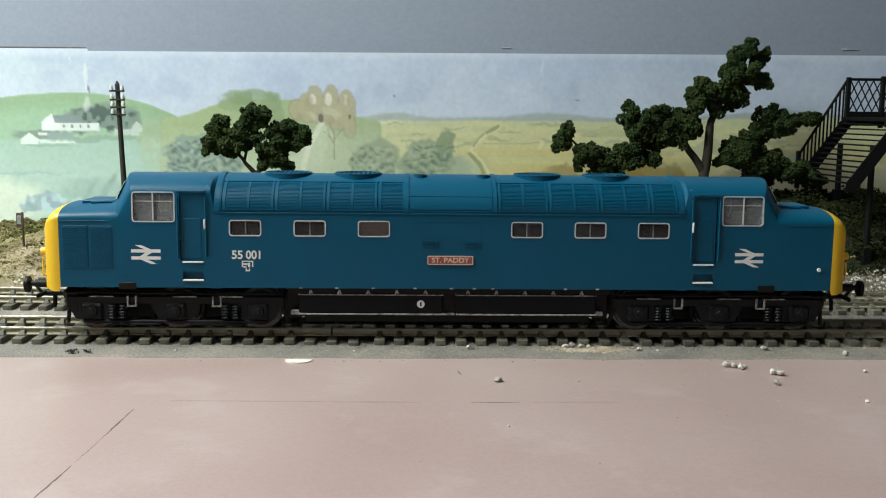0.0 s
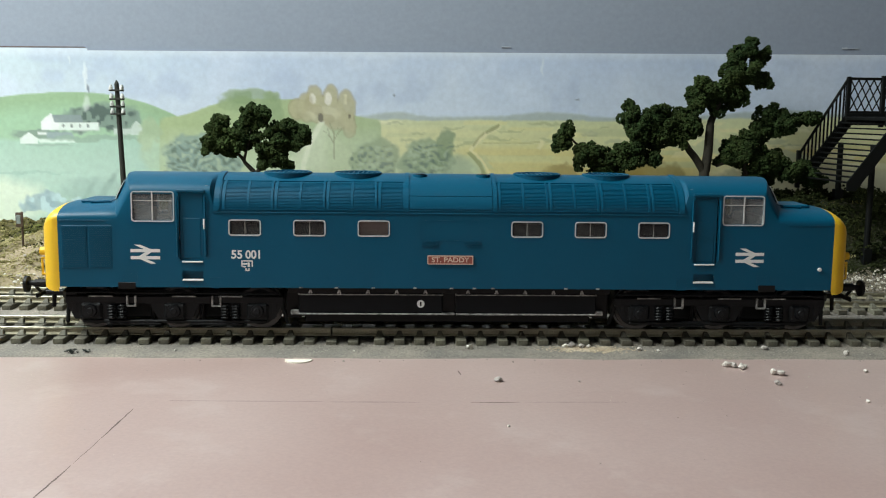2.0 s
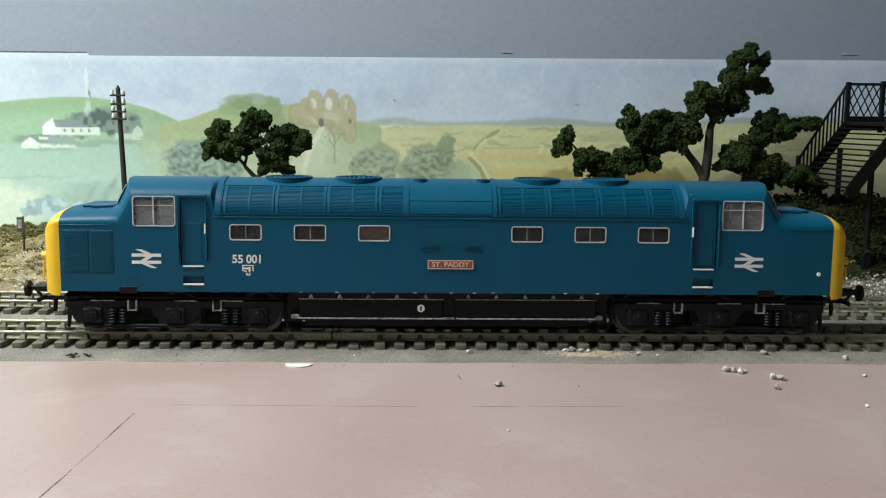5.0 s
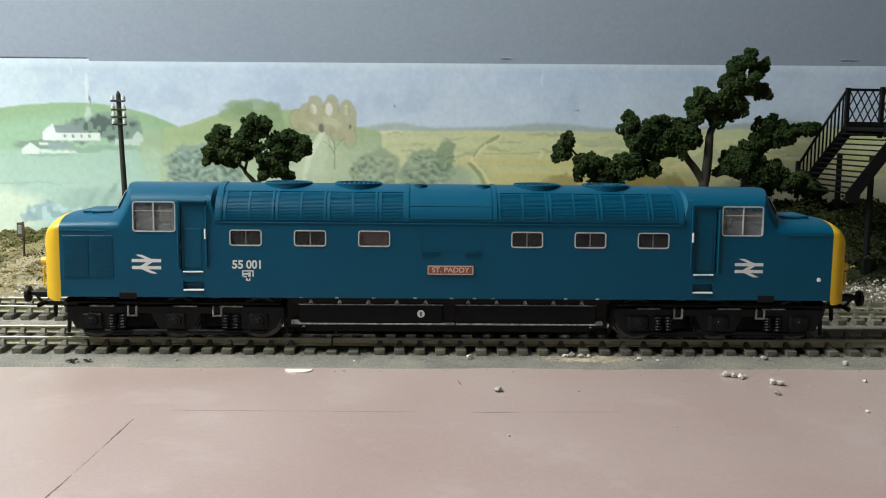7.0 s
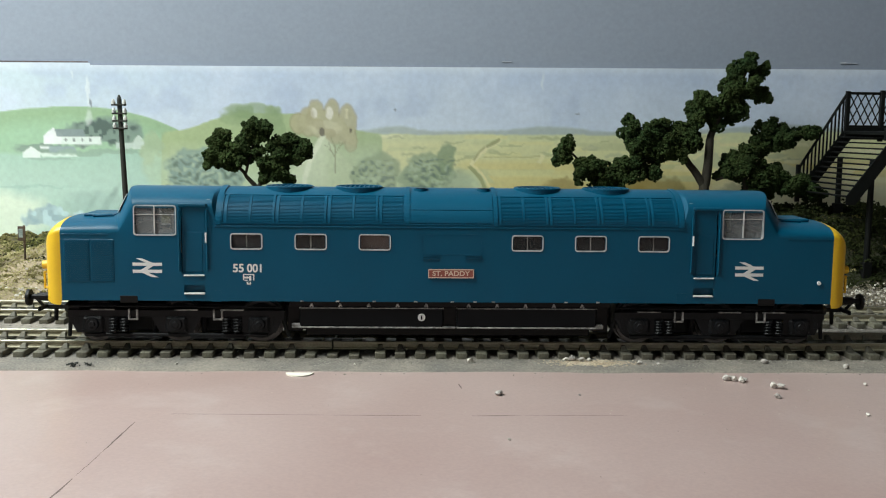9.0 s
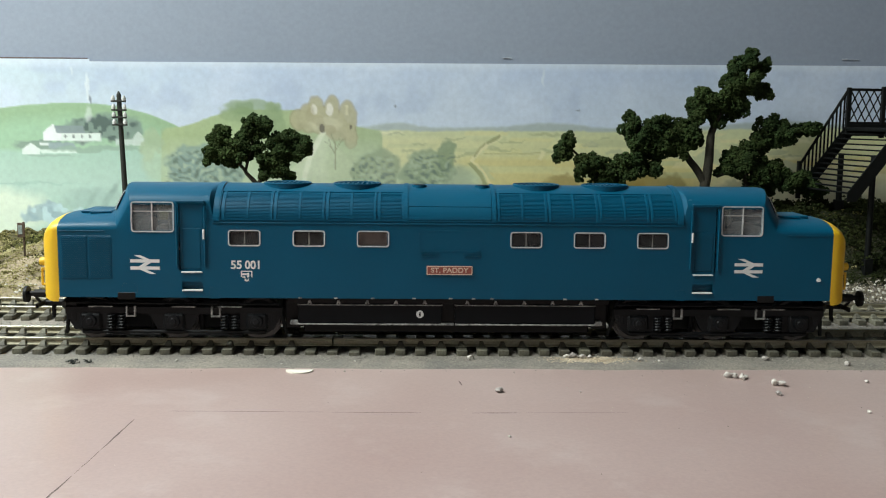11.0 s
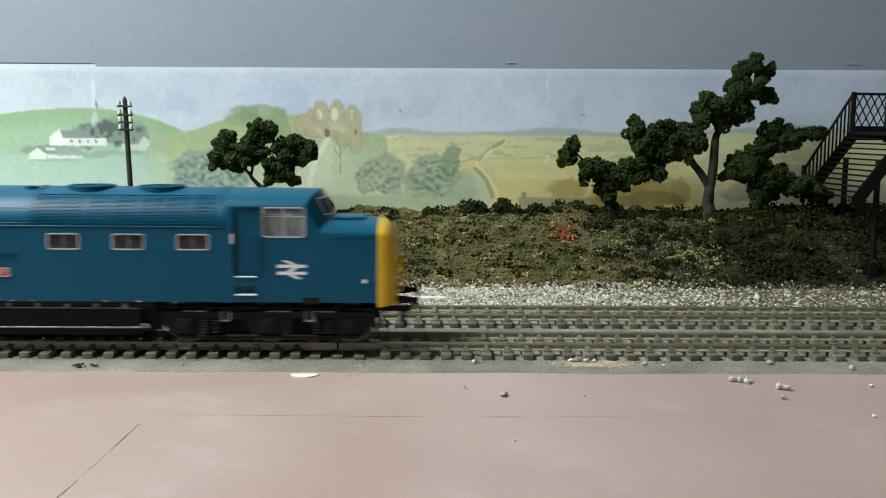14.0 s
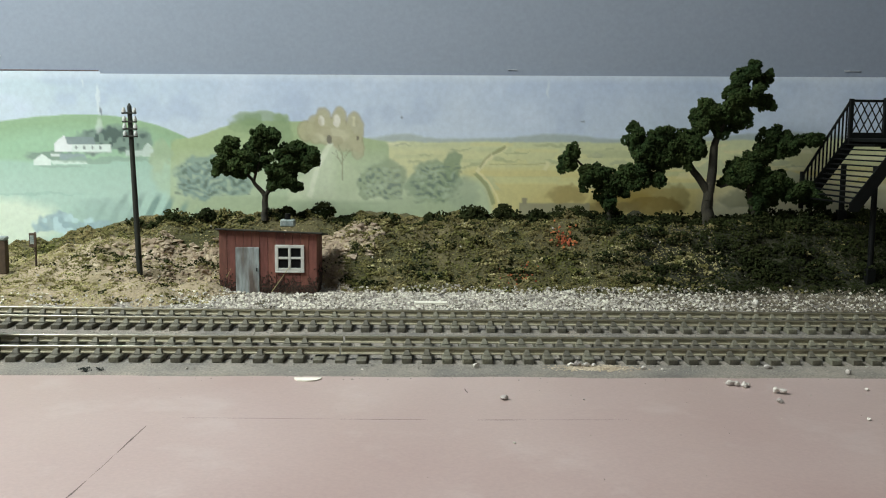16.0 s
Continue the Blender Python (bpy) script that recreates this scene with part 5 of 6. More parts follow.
def lettering(text, size, place, material, parent, name="lettering", wide=1.0, bold=0.0):
    cu = bpy.data.curves.new(name, "FONT")
    cu.body, cu.size, cu.align_x, cu.align_y, cu.extrude, cu.offset = text, size, "CENTER", "CENTER", 0.03, bold
    tmp = new(name, cu)
    bpy.context.view_layer.update()
    me = bpy.data.meshes.new_from_object(tmp.evaluated_get(bpy.context.evaluated_depsgraph_get()))
    bpy.data.objects.remove(tmp)
    me.transform(Matrix.Translation(Vector(place) * MM) @ pose(0, 0, 0, 90) @ Matrix.Diagonal((wide * MM, MM, MM, 1)))
    me.materials.clear()
    me.materials.append(material)
    ob = new(name, me)
    ob.parent = parent
    return ob


def double_arrow(loco, cx, cz, w=9.4):
    """Two bars and two slanted strokes in white."""
    bm = bmesh.new()
    y0, y1 = -SIDE - 0.07, -SIDE + 0.2
    for z in (1.15, -1.15):
        box(bm, cx - w / 2, cx + w / 2, y0, y1, cz + z - 0.52, cz + z + 0.52)

    zig = ((-2.5, 3.05), (1.75, 1.15), (-1.75, -1.15), (2.5, -3.05))
    for (xa, za), (xb, zb) in zip(zig[:-1], zig[1:]):
        q = ((xa - 1.0, za), (xa + 1.0, za), (xb + 1.0, zb), (xb - 1.0, zb))
        f = [bm.verts.new(Vector((cx + x, y0 - 0.02, cz + z)) * MM) for x, z in q]
        r = [bm.verts.new(Vector((cx + x, y1, cz + z)) * MM) for x, z in q]
        bm.faces.new(f)
        for i in range(4):
            bm.faces.new((f[i], r[i], r[(i + 1) % 4], f[(i + 1) % 4]))
    bmesh.ops.recalc_face_normals(bm, faces=bm.faces)
    part("double_arrow_emblem", bm, M["white"], loco, "white double arrow emblem")


def wheelset(loco, x):
    """Two flanged wheels on an axle, about its own centre."""
    bm = bmesh.new()
    for s in (-1, 1):
        rod(bm, (0, s * 7.2, 0), (0, s * 9.6, 0), 7.1, 7.0, 32)
        rod(bm, (0, s * 6.7, 0), (0, s * 7.25, 0), 7.7, 7.7, 32)
        rod(bm, (0, s * 9.55, 0), (0, s * 9.75, 0), 6.0, 5.8, 32, 1)
        for k in range(6):
            a = k * math.pi / 3
            rod(bm, (3.6 * math.cos(a), s * 9.7, 3.6 * math.sin(a)), (3.6 * math.cos(a), s * 9.95, 3.6 * math.sin(a)), 0.8, 0.8, 8, 0)
    rod(bm, (0, -12.5, 0), (0, 12.5, 0), 1.3, 1.3, 10, 1)
    for f in bm.faces:
        f.smooth = len(f.verts) == 4
    ob = part("wheelset", bm, [M["steel"], M["bogie"]], loco, "dark steel wheels on an axle")
    ob.location = Vector((x, 0, 7.1)) * MM
    return ob


def coil(bm, x, y, z0, z1, r, t, turns):
    """A helical spring of wire radius t."""
    n, m, last = turns * 10, 5, None
    for i in range(n + 1):
        a = 2 * math.pi * i / 10
        z = z0 + (z1 - z0) * i / n
        ring = [bm.verts.new(Vector((x + (r + t * math.cos(k)) * math.cos(a), y + (r + t * math.cos(k)) * math.sin(a), z + t * math.sin(k))) * MM) for k in (2 * math.pi * j / m for j in range(m))]
        if last:
            for j in range(m):
                bm.faces.new((last[j], last[(j + 1) % m], ring[(j + 1) % m], ring[j]))
        last = ring


def bogie(loco, cx):
    """Six-wheel bogie frames on both sides, with axle boxes, coil springs, brackets and spring planks."""
    root = part("bogie", box(bmesh.new(), cx - 33, cx + 33, -6.3, 6.3, 2.6, 12.6, 0.6), M["bogie"], loco, "black six-wheel bogie")
    for s in (-1, 1):
        y = s * 14.2

        def yb(a, b):
            return (s * a, s * b) if s > 0 else (s * b, s * a)
        bm = bmesh.new()
        ya, yc = yb(12.9, 14.6)
        box(bm, cx - 35.5, cx + 35.5, ya, yc, 8.9, 11.6, 0.35)
        box(bm, cx - 33.5, cx - 31.5, ya, yc, 6.0, 9.6, 0.3)
        box(bm, cx + 31.5, cx + 33.5, ya, yc, 6.0, 9.6, 0.3)
        for k in (-1, 0, 1):
            ax = cx + 27 * k
            for d in (-5.2, 5.2):
                box(bm, ax + d - 0.9, ax + d + 0.9, *yb(13.0, 14.4), 4.6, 9.6, 0.25)
            q = ((-8.2, 9.2), (8.2, 9.2), (5.4, 3.9), (-5.4, 3.9))
            w0 = [bm.verts.new(Vector((ax + a, s * 14.5, b)) * MM) for a, b in q]
            w1 = [bm.verts.new(Vector((ax + a, s * 13.3, b)) * MM) for a, b in q]
            bm.faces.new(w0), bm.faces.new(w1)
            for i in range(4):
                bm.faces.new((w0[i], w0[(i + 1) % 4], w1[(i + 1) % 4], w1[i]))
        bmesh.ops.recalc_face_normals(bm, faces=bm.faces)
        part("side_frame", bm, M["bogie"], root)
        ya, yc = yb(13.4, 15.0)
        bm = bmesh.new()
        box(bm, cx - 30, cx + 30, ya, yc, 2.6, 3.7, 0.3)
        box(bm, cx - 22.5, cx - 4.5, ya, yc, 1.9, 2.8, 0.3)
        box(bm, cx + 4.5, cx + 22.5, ya, yc, 1.9, 2.8, 0.3)
        part("spring_plank", bm, M["bogie"], root)
        for k in (-1, 0, 1):
            ax = cx + 27 * k
            bm = bmesh.new()
            box(bm, ax - 3.6, ax + 3.6, *yb(13.2, 15.5), 3.6, 9.4, 0.8)
            rod(bm, (ax, s * 15.4, 6.9), (ax, s * 16.4, 6.9), 2.2, 1.9, 16)
            rod(bm, (ax, s * 16.3, 6.9), (ax, s * 16.7, 6.9), 1.2, 0.9, 12)
            for d in (-2.9, 2.9):
                rod(bm, (ax + d, s * 15.3, 4.6), (ax + d, s * 16.0, 4.6), 0.45, 0.4, 8)
            part("axle_box", bm, M["bogie"], root)
        for x in (cx - 18.6, cx + 18.2):
            for d in (-1.75, 1.75):
                bm = bmesh.new()
                coil(bm, x + d, s * 14.9, 4.0, 8.8, 1.2, 0.34, 5)
                part("coil_spring", bm, M["bogie"], root)
        for x in (cx - 13.9, cx + 13.7):
            bm = bmesh.new()
            box(bm, x - 1.6, x - 1.05, *yb(14.4, 15.5), 8.4, 11.8, 0.1)
            box(bm, x + 1.05, x + 1.6, *yb(14.4, 15.5), 8.4, 11.8, 0.1)
            box(bm, x - 1.6, x + 1.6, *yb(14.4, 15.5), 8.2, 8.7, 0.1)
            part("bracket", bm, M["pale_glint"], root, "grey bracket with its highlight in the colour")
        # pale strips painted as highlights along the frame's top edge
        for x in (cx - 23.5, cx + 3.5, cx + 18.5):
            bm = bmesh.new()
            box(bm, x - 4.2, x + 3.6, *yb(14.4, 15.1), 11.35, 11.75, 0.1)
            part("edge_highlight", bm, M["pale_glint"], root, "light strip as the frame's edge highlight")
        bm = bmesh.new()
        for a, b in ((-31, -22), (-13, -2), (9, 14)):
            box(bm, cx + a, cx + b, *yb(12.6, 13.4), 12.6, 13.4, 0.15)
        rod(bm, (cx - 34, s * 14.0, 12.7), (cx + 34, s * 14.0, 12.4), 0.4, 0.4, 8)
        part("brake_rigging", bm, M["bogie"], root)
        for e in (-1, 1):
            bm = bmesh.new()
            rod(bm, (cx + e * 34.6, s * 13.2, 9.5), (cx + e * 36.2, s * 10.5, 2.0), 0.8, 0.6, 8)
            rod(bm, (cx + e * 20, s * 10.5, 10), (cx + e * 19.2, s * 10.2, 3.2), 0.8, 0.9, 8)
            rod(bm, (cx + e * 8, s * 10.5, 10), (cx + e * 8.2, s * 10.2, 3.2), 0.8, 0.9, 8)
            part("brake_hanger", bm, M["bogie"], root)
    return root


def locomotive():
    loco = tagged(empty("diesel_locomotive"), "blue model diesel locomotive with yellow nose ends and black underframe", "locomotive")
    xs = sorted({s * v for s in (-1, 1) for v in
                 (0, 12, 20.22, 29.52, 40.95, 50.25, 61.7, 71.0, 76.2, 76.8, 77.4, 79.6, 79.9, 86.6, 87.3, 89.3, 96, 102.0, 104.9, 106.4, 107.9, 109.4, 110.2, 111.0, 115, 120, 123.5, 125.0, 126.0)})
    shell("body", xs, M["blue"], loco).data.materials.append(M["dark"])
    ends = [126.0, 126.4, 127.0, 127.8, 128.6, 129.4, 130.1, 130.7, 131.2, 131.55, 131.75, 131.85]
    for s in (1, -1):
        e = sorted(s * v for v in ends)
        n = shell("nose_front", e, M["yellow"], loco, False, "front" if s > 0 else "rear")
        n["label"] = "yellow warning panel nose end"

    # interior seen through the glazing
    bm = bmesh.new()
    box(bm, -74, 74, -10.5, 10.5, 15, 45, 0.5)
    part("engine_room_block", bm, M["block"], loco)
    bm = bmesh.new()
    box(bm, -30.2, -19.6, -15.2, -14.8, 30, 38.4)
    part("window_blind", bm, M["blind"], loco, "pale blind behind the glass")
    for s in (-1, 1):
        bm = bmesh.new()
        box(bm, s * 78.6 - 0.5, s * 78.6 + 0.5, -15.5, 15.5, 16, 48, 0)
        box(bm, min(s * 79, s * 108), max(s * 79, s * 108), -16, 16, 30.5, 31.5)
        box(bm, min(s * 87.9, s * 88.5), max(s * 87.9, s * 88.5), -16, 14, 31, 45)
        part("cab_bulkhead", bm, M["seat"], loco)
        for y in (-7.5, 7.5):
            bm = bmesh.new()
            box(bm, s * 94 - 2.4, s * 94 + 2.4, y - 3, y + 3, 31, 37.6, 0.8)
            box(bm, s * (94 - 2.4) - 0.7, s * (94 - 2.4) + 0.7, y - 3, y + 3, 37, 43.2, 0.6)
            part("cab_seat", bm, M["seat"], loco)
        bm = bmesh.new()
        box(bm, s * 104 - 2.5, s * 104 + 2.5, -13, 13, 31, 38.4, 0.8)
        part("control_desk", bm, M["seat"], loco)

    # side windows, doors, steps
    for side in (-1, 1):
        y = side * SIDE
        for x in ENGINE_WINDOWS:
            bm = bmesh.new()
            o = side * 0.18
            ring_frame(bm, x - 5.2, x + 5.2, 31.95, 37.25, y + o, y - side * 0.7, 0.36, 0.95)
            bmesh.ops.recalc_face_normals(bm, faces=bm.faces)
            w = part("engine_room_window", bm, M["frame"], loco, "silver-framed glazed window")
            bm = bmesh.new()
            box(bm, x - 4.75, x + 4.75, y - side * 0.5 - 0.06, y - side * 0.5 + 0.06, 32.3, 36.9)
            g = part("pane", bm, M["glass"], w)
            g.visible_shadow = False
            if x > 0 or x < -40:
                bm = bmesh.new()
                box(bm, x - 0.16, x + 0.16, y - side * 0.62 - 0.1, y - side * 0.62 + 0.1, 32.3, 36.9)
                part("glazing_bar", bm, M["pale_glint"], w)
        for s in (-1, 1):
            x0, x1 = sorted((s * 88.75, s * 102.5))
            bm = bmesh.new()
            ring_frame(bm, x0, x1, 36.3, 46.15, y + side * 0.12, y - side * 0.8, 0.4, 1.0, lean=-side * 0.04)
            bmesh.ops.recalc_face_normals(bm, faces=bm.faces)
            w = part("cab_window", bm, M["frame"], loco, "silver-framed cab side window")
            bm = bmesh.new()
            box(bm, x0 + 0.4, x1 - 0.4, -0.06, 0.06, 36.7, 45.9)
            g = part("pane", bm, M["cabglass"], w)
            g.location.y = (y - side * 0.75) * MM
            g.visible_shadow = False
            bm = bmesh.new()
            mx = s * 95.8
            box(bm, mx - 0.2, mx + 0.2, -0.2, 0.2, 36.6, 45.9)
            part("glazing_bar", bm, M["frame"], w).location.y = (y - side * 0.45) * MM
            bm = bmesh.new()
            box(bm, x0 + 0.5, x1 - 0.5, -0.1, 0.1, 42.9, 43.1)
            part("glazing_bar", bm, M["frame"], w).location.y = (y - side * 0.7) * MM
            # recessed door with its frame and handrails
            xa, xb = sorted((s * 79.6, s * 87.3))
            ya, yb = sorted((y - side * 0.75, y - side * 1.5))
            bm = bmesh.new()
            box(bm, xa, xb, ya, yb, 23.6, 46.4, 0.2)
            box(bm, xa + 1.0, xb - 1.0, ya - (0.12 if side < 0 else 0), yb + (0.12 if side > 0 else 0), 24.5, 37.5, 0.1)
            d = part("cab_door", bm, M["blue"], loco)
            bm = bmesh.new()
            hx = s * 79.2
            rod(bm, (hx, y + side * 0.6, 34.2), (hx, y + side * 0.6, 37.4), 0.33, 0.33, 8)
            part("door_handle", bm, M["white"], d, "white grab handle")
            for hx, za, zb in ((s * 87.9, 25, 44.5), (s * 78.9, 25.5, 44.5)):
                bm = bmesh.new()
                rod(bm, (hx, y + side * 0.35, za), (hx, y + side * 0.35, zb), 0.3, 0.3, 8)
                for z in (za, zb, (za + zb) / 2):
                    rod(bm, (hx, y - side * 0.2, z), (hx, y + side * 0.4, z), 0.28, 0.28, 6)
                part("handrail", bm, M["blue"], d)
            bm = bmesh.new()
            box(bm, min(s * 79.0, s * 88.2), max(s * 79.0, s * 88.2), *sorted((y - side * 0.8, y + side * 0.1)), 45.75, 46.7, 0.2)
            part("drip_strip", bm, M["blue"], loco)
            for z in (23.2, 17.2):
                bm = bmesh.new()
                box(bm, min(s * 79.9, s * 86.6), max(s * 79.9, s * 86.6), *sorted((y - side * 1.6, y + side * 0.45)), z, z + 0.45, 0.1)
                part("step", bm, M["white"], loco, "white-edged door step")
            bm = bmesh.new()
            box(bm, min(s * 79.4, s * 87.1), max(s * 79.4, s * 87.1), *sorted((y - side * 1.7, y - side * 2.2)), 16.5, 21, 0)
            part("step_recess", bm, M["blue"], loco)
            # lifting slot with a dark cover at the sole bar
            bm = bmesh.new()
            box(bm, s * 104.5 - 2.9, s * 104.5 + 2.9, *sorted((y - side * 0.3, y + side * 0.12)), 14.3, 16.7, 0.5)
            part("jacking_cover", bm, M["black"], loco)
            bm = bmesh.new()
            ring_frame(bm, s * 103.4 - 2.4, s * 103.4 + 2.4, 16.4, 19.6, y + side * 0.06, y - side * 0.3, 0.16, 0.4)
            part("panel_outline", bm, M["blue"], loco)
            bm = bmesh.new()
            ring_frame(bm, s * 76.2 - 1.7, s * 76.2 + 1.7, 14.8, 18.4, y + side * 0.06, y - side * 0.3, 0.16, 0.4)
            part("panel_outline", bm, M["blue"], loco)

    # nose side grilles on the number two end, lamp on the other
    for side in (-1, 1):
        y = side * 17.2
        e = side
        for a, b in ((108.9, 116.3), (116.8, 124.9)):
            x0, x1 = sorted((e * a, e * b))
            bm = bmesh.new()
            box(bm, x0, x1, *sorted((y, y + side * 0.22)), 21.2, 35.0, 0.1)
            for i in range(19):
                z = 21.9 + i * 0.68
                box(bm, x0 + 0.5, x1 - 0.5, *sorted((y, y + side * 0.36)), z, z + 0.36)
            part("nose_grille", bm, M["blue"], loco, "louvred blue panel")
        for s in (-1, 1):
            bm = bmesh.new()
            box(bm, min(s * 110.8, s * 125.6), max(s * 110.8, s * 125.6), *sorted((y, y + side * 0.18)), 36.4, 36.75, 0.05)
            part("nose_bead", bm, M["blue"], loco)
        bm = bmesh.new()
        rod(bm, (-e * 121.8, y, 22.0), (-e * 121.8, y + side * 0.5, 22.0), 0.68, 0.6, 14)
        part("filler_cap", bm, M["white"], loco, "small white round cap")

    # cantrail bead and roof grilles
    for side in (-1, 1):
        bm = bmesh.new()
        y = side * SIDE
        box(bm, -76.4, 76.4, *sorted((y - side * 0.3, y + side * 0.28)), 39.35, 39.75, 0.1)
        box(bm, -76.4, 76.4, *sorted((y - side * 0.5, y + side * 0.16)), 40.35, 40.6, 0.08)
        part("cantrail_bead", bm, M["blue"], loco)
    for s in (-1, 1):
        for k in range(7):
            x0 = s * (15.2 + k * 8.35)
            x1 = s * (15.2 + (k + 1) * 8.35)
            a, b = sorted((x0, x1))
            slats = [(a + 0.5, b - 0.5, 7.5 + i * 2.35, 7.5 + i * 2.35 + 1.3, 0.1, 2) for i in range(19)]
            strip_part("roof_grille", M["blue"], loco, slats)
        for k in range(8):
            x = s * (15.2 + k * 8.35)
            if k % 2 == (1 if s < 0 else 0):
                ribs = [(x - 1.05, x - 0.35, 4, 55, 0.3), (x + 0.35, x + 1.05, 4, 55, 0.3)]
            else:
                ribs = [(x - 0.35, x + 0.35, 6, 53, 0.26)]
            strip_part("roof_rib", M["blue"], loco, ribs)
        strip_part("roof_bead", M["blue"], loco, [(min(s * 15, s * 74), max(s * 15, s * 74), 53.5, 55, 0.25, 2), (min(s * 15, s * 74), max(s * 15, s * 74), 3.4, 4.6, 0.3, 2)])
        strip_part("roof_band", M["blue"], loco, [(s * 14.3 - 0.7, s * 14.3 + 0.7, 2, 89, 0.35, 14)])
        strip_part("roof_band", M["blue"], loco, [(s * 75.3 - 0.9, s * 75.3 + 0.9, 2, 89, 0.4, 14)])
    strip_part("roof_hatch", M["blue"], loco, [(-13.4, 13.4, 27, 60, 0.25, 8), (-13.4, 13.4, 6, 26.2, 0.18, 8)])
    for x in (-54.2, -30.8, 29.6, 53.0):
        bm = bmesh.new()
        rod(bm, (x, -1.0, 47.0), (x, -1.0, 51.35), 7.9, 7.9, 40)
        for i in range(40):
            a, b = 2 * math.pi * i / 40, 2 * math.pi * (i + 1) / 40
            rod(bm, (x + 7.7 * math.cos(a), -1 + 7.7 * math.sin(a), 51.55), (x + 7.7 * math.cos(b), -1 + 7.7 * math.sin(b), 51.55), 0.32, 0.32, 6)
        fan = part("roof_fan", bm, M["blue"], loco, "round blue roof fan cover")
        bm = bmesh.new()
        for i in range(-4, 5):
            h = math.sqrt(7.2 ** 2 - (i * 1.6) ** 2)
            box(bm, x + i * 1.6 - 0.2, x + i * 1.6 + 0.2, -1 - h, -1 + h, 51.3, 51.62)
        for i in (-2, 0, 2):
            h = math.sqrt(7.2 ** 2 - (i * 1.6) ** 2)
            box(bm, x - h, x + h, -1 + i * 1.6 - 0.2, -1 + i * 1.6 + 0.2, 51.3, 51.66)
        part("fan_grille", bm, M["blue"], fan)
    for x in (-10.0, 11.0):
        bm = bmesh.new()
        rod(bm, (x, -4.5, 49.0), (x, -4.5, 51.45), 2.7, 2.4, 24)
        rod(bm, (x, -4.5, 51.4), (x, -4.5, 51.5), 2.0, 2.0, 24, 1)
        part("exhaust_port", bm, [M["blue"], M["dark"]], loco, "round dark exhaust opening")
    # nose top details
    for s in (-1, 1):
        bm = bmesh.new()
        rod(bm, (s * 111.5, -8.5, 42.0), (s * 117.5, -8.5, 41.7), 0.4, 0.4, 8)
        for x in (111.5, 117.5):
            rod(bm, (s * x, -8.5, 40), (s * x, -8.5, 42), 0.6, 0.5, 8)
        part("nose_handrail", bm, M["blue"], loco)
        bm = bmesh.new()
        box(bm, min(s * 111, s * 121.5), max(s * 111, s * 121.5), -7, 7, 41.3, 42.3, 0.3)
        part("nose_hatch", bm, M["blue"], loco)
        # windscreen panes on the raked cab front
        for y in (-8.0, 0.0, 8.0):
            bm = bmesh.new()
            t = pose(s * (107.35 + 1.6 - 3.8 * (y / 17.0) ** 2) * MM, y * MM, 46.2 * MM, 0, -26.5 * s, s * y * 1.5)
            box(bm, -0.12, 0.12, -3.5, 3.5, -3.5, 2.9, 0.1, t)
            part("windscreen_frame", bm, M["frame"], loco)
            bm = bmesh.new()
            box(bm, -0.2, 0.2, -3.0, 3.0, -3.0, 2.4, 0.05, t)
            part("windscreen", bm, M["dark"], loco, "dark windscreen glass")
        # front lamps, handles, buffers, coupling
        for y in (-10.2, 10.2):
            bm = bmesh.new()
            rod(bm, (s * 129.8, y, 25.6), (s * 134.2, y, 25.6), 1.7, 1.3, 16)
            part("marker_lamp", bm, M["yellow"], loco)
            bm = bmesh.new()
            rod(bm, (s * 133.8, y, 18.0), (s * 133.8, y, 23.2), 0.4, 0.4, 8)
            for z in (18.0, 23.2):
                rod(bm, (s * 130, y, z), (s * 134.0, y, z), 0.4, 0.4, 8)
            part("front_handrail", bm, M["yellow"], loco)
            bm = bmesh.new()
            box(bm, min(s * 129, s * 132.4), max(s * 129, s * 132.4), y - 2.4, y + 2.4, 13.2, 18, 0.8)
            part("buffer_beam_box", bm, M["yellow"], loco)
            b = part("buffer", rod(bmesh.new(), (s * 131, y, 14.9), (s * 136.5, y, 14.9), 1.5, 1.3, 16), M["black"], loco)
            bm = bmesh.new()
            rod(bm, (s * 136.3, y, 14.9), (s * 138.9, y, 14.9), 0.9, 0.9, 12)
            rod(bm, (s * 138.6, y, 14.6), (s * 139.6, y, 14.6), 2.7, 2.7, 24)
            part("buffer_head", bm, M["black"], b)
        bm = bmesh.new()
        box(bm, min(s * 121, s * 137), max(s * 121, s * 137), -2.2, 2.2, 9.4, 11, 0.3)
        box(bm, s * 136.6 - 0.5, s * 136.6 + 0.5, -9, 9, 9.6, 11.2, 0.3)
        rod(bm, (s * 136.4, -5.5, 11), (s * 138.4, -5.5, 13.4), 0.6, 0.5, 8)
        rod(bm, (s * 134.0, 0, 9.6), (s * 134.3, 0, 5.0), 0.8, 0.7, 8)
        part("coupling", bm, M["black"], loco, "black plastic coupling hook")
        bm = bmesh.new()
        box(bm, min(s * 120, s * 127), max(s * 120, s * 127), -14, 14, 9, 14.4, 1.8)
        part("snow_guard", bm, M["black"], loco)

    # underframe and fuel tanks
    bm = bmesh.new()
    box(bm, -126, 126, -6.0, 6.0, 13.2, 15.0, 0.2)
    box(bm, -53, 53, -15.8, 15.8, 13.0, 15.2, 0.2)
    part("sole_bar", bm, M["black"], loco)
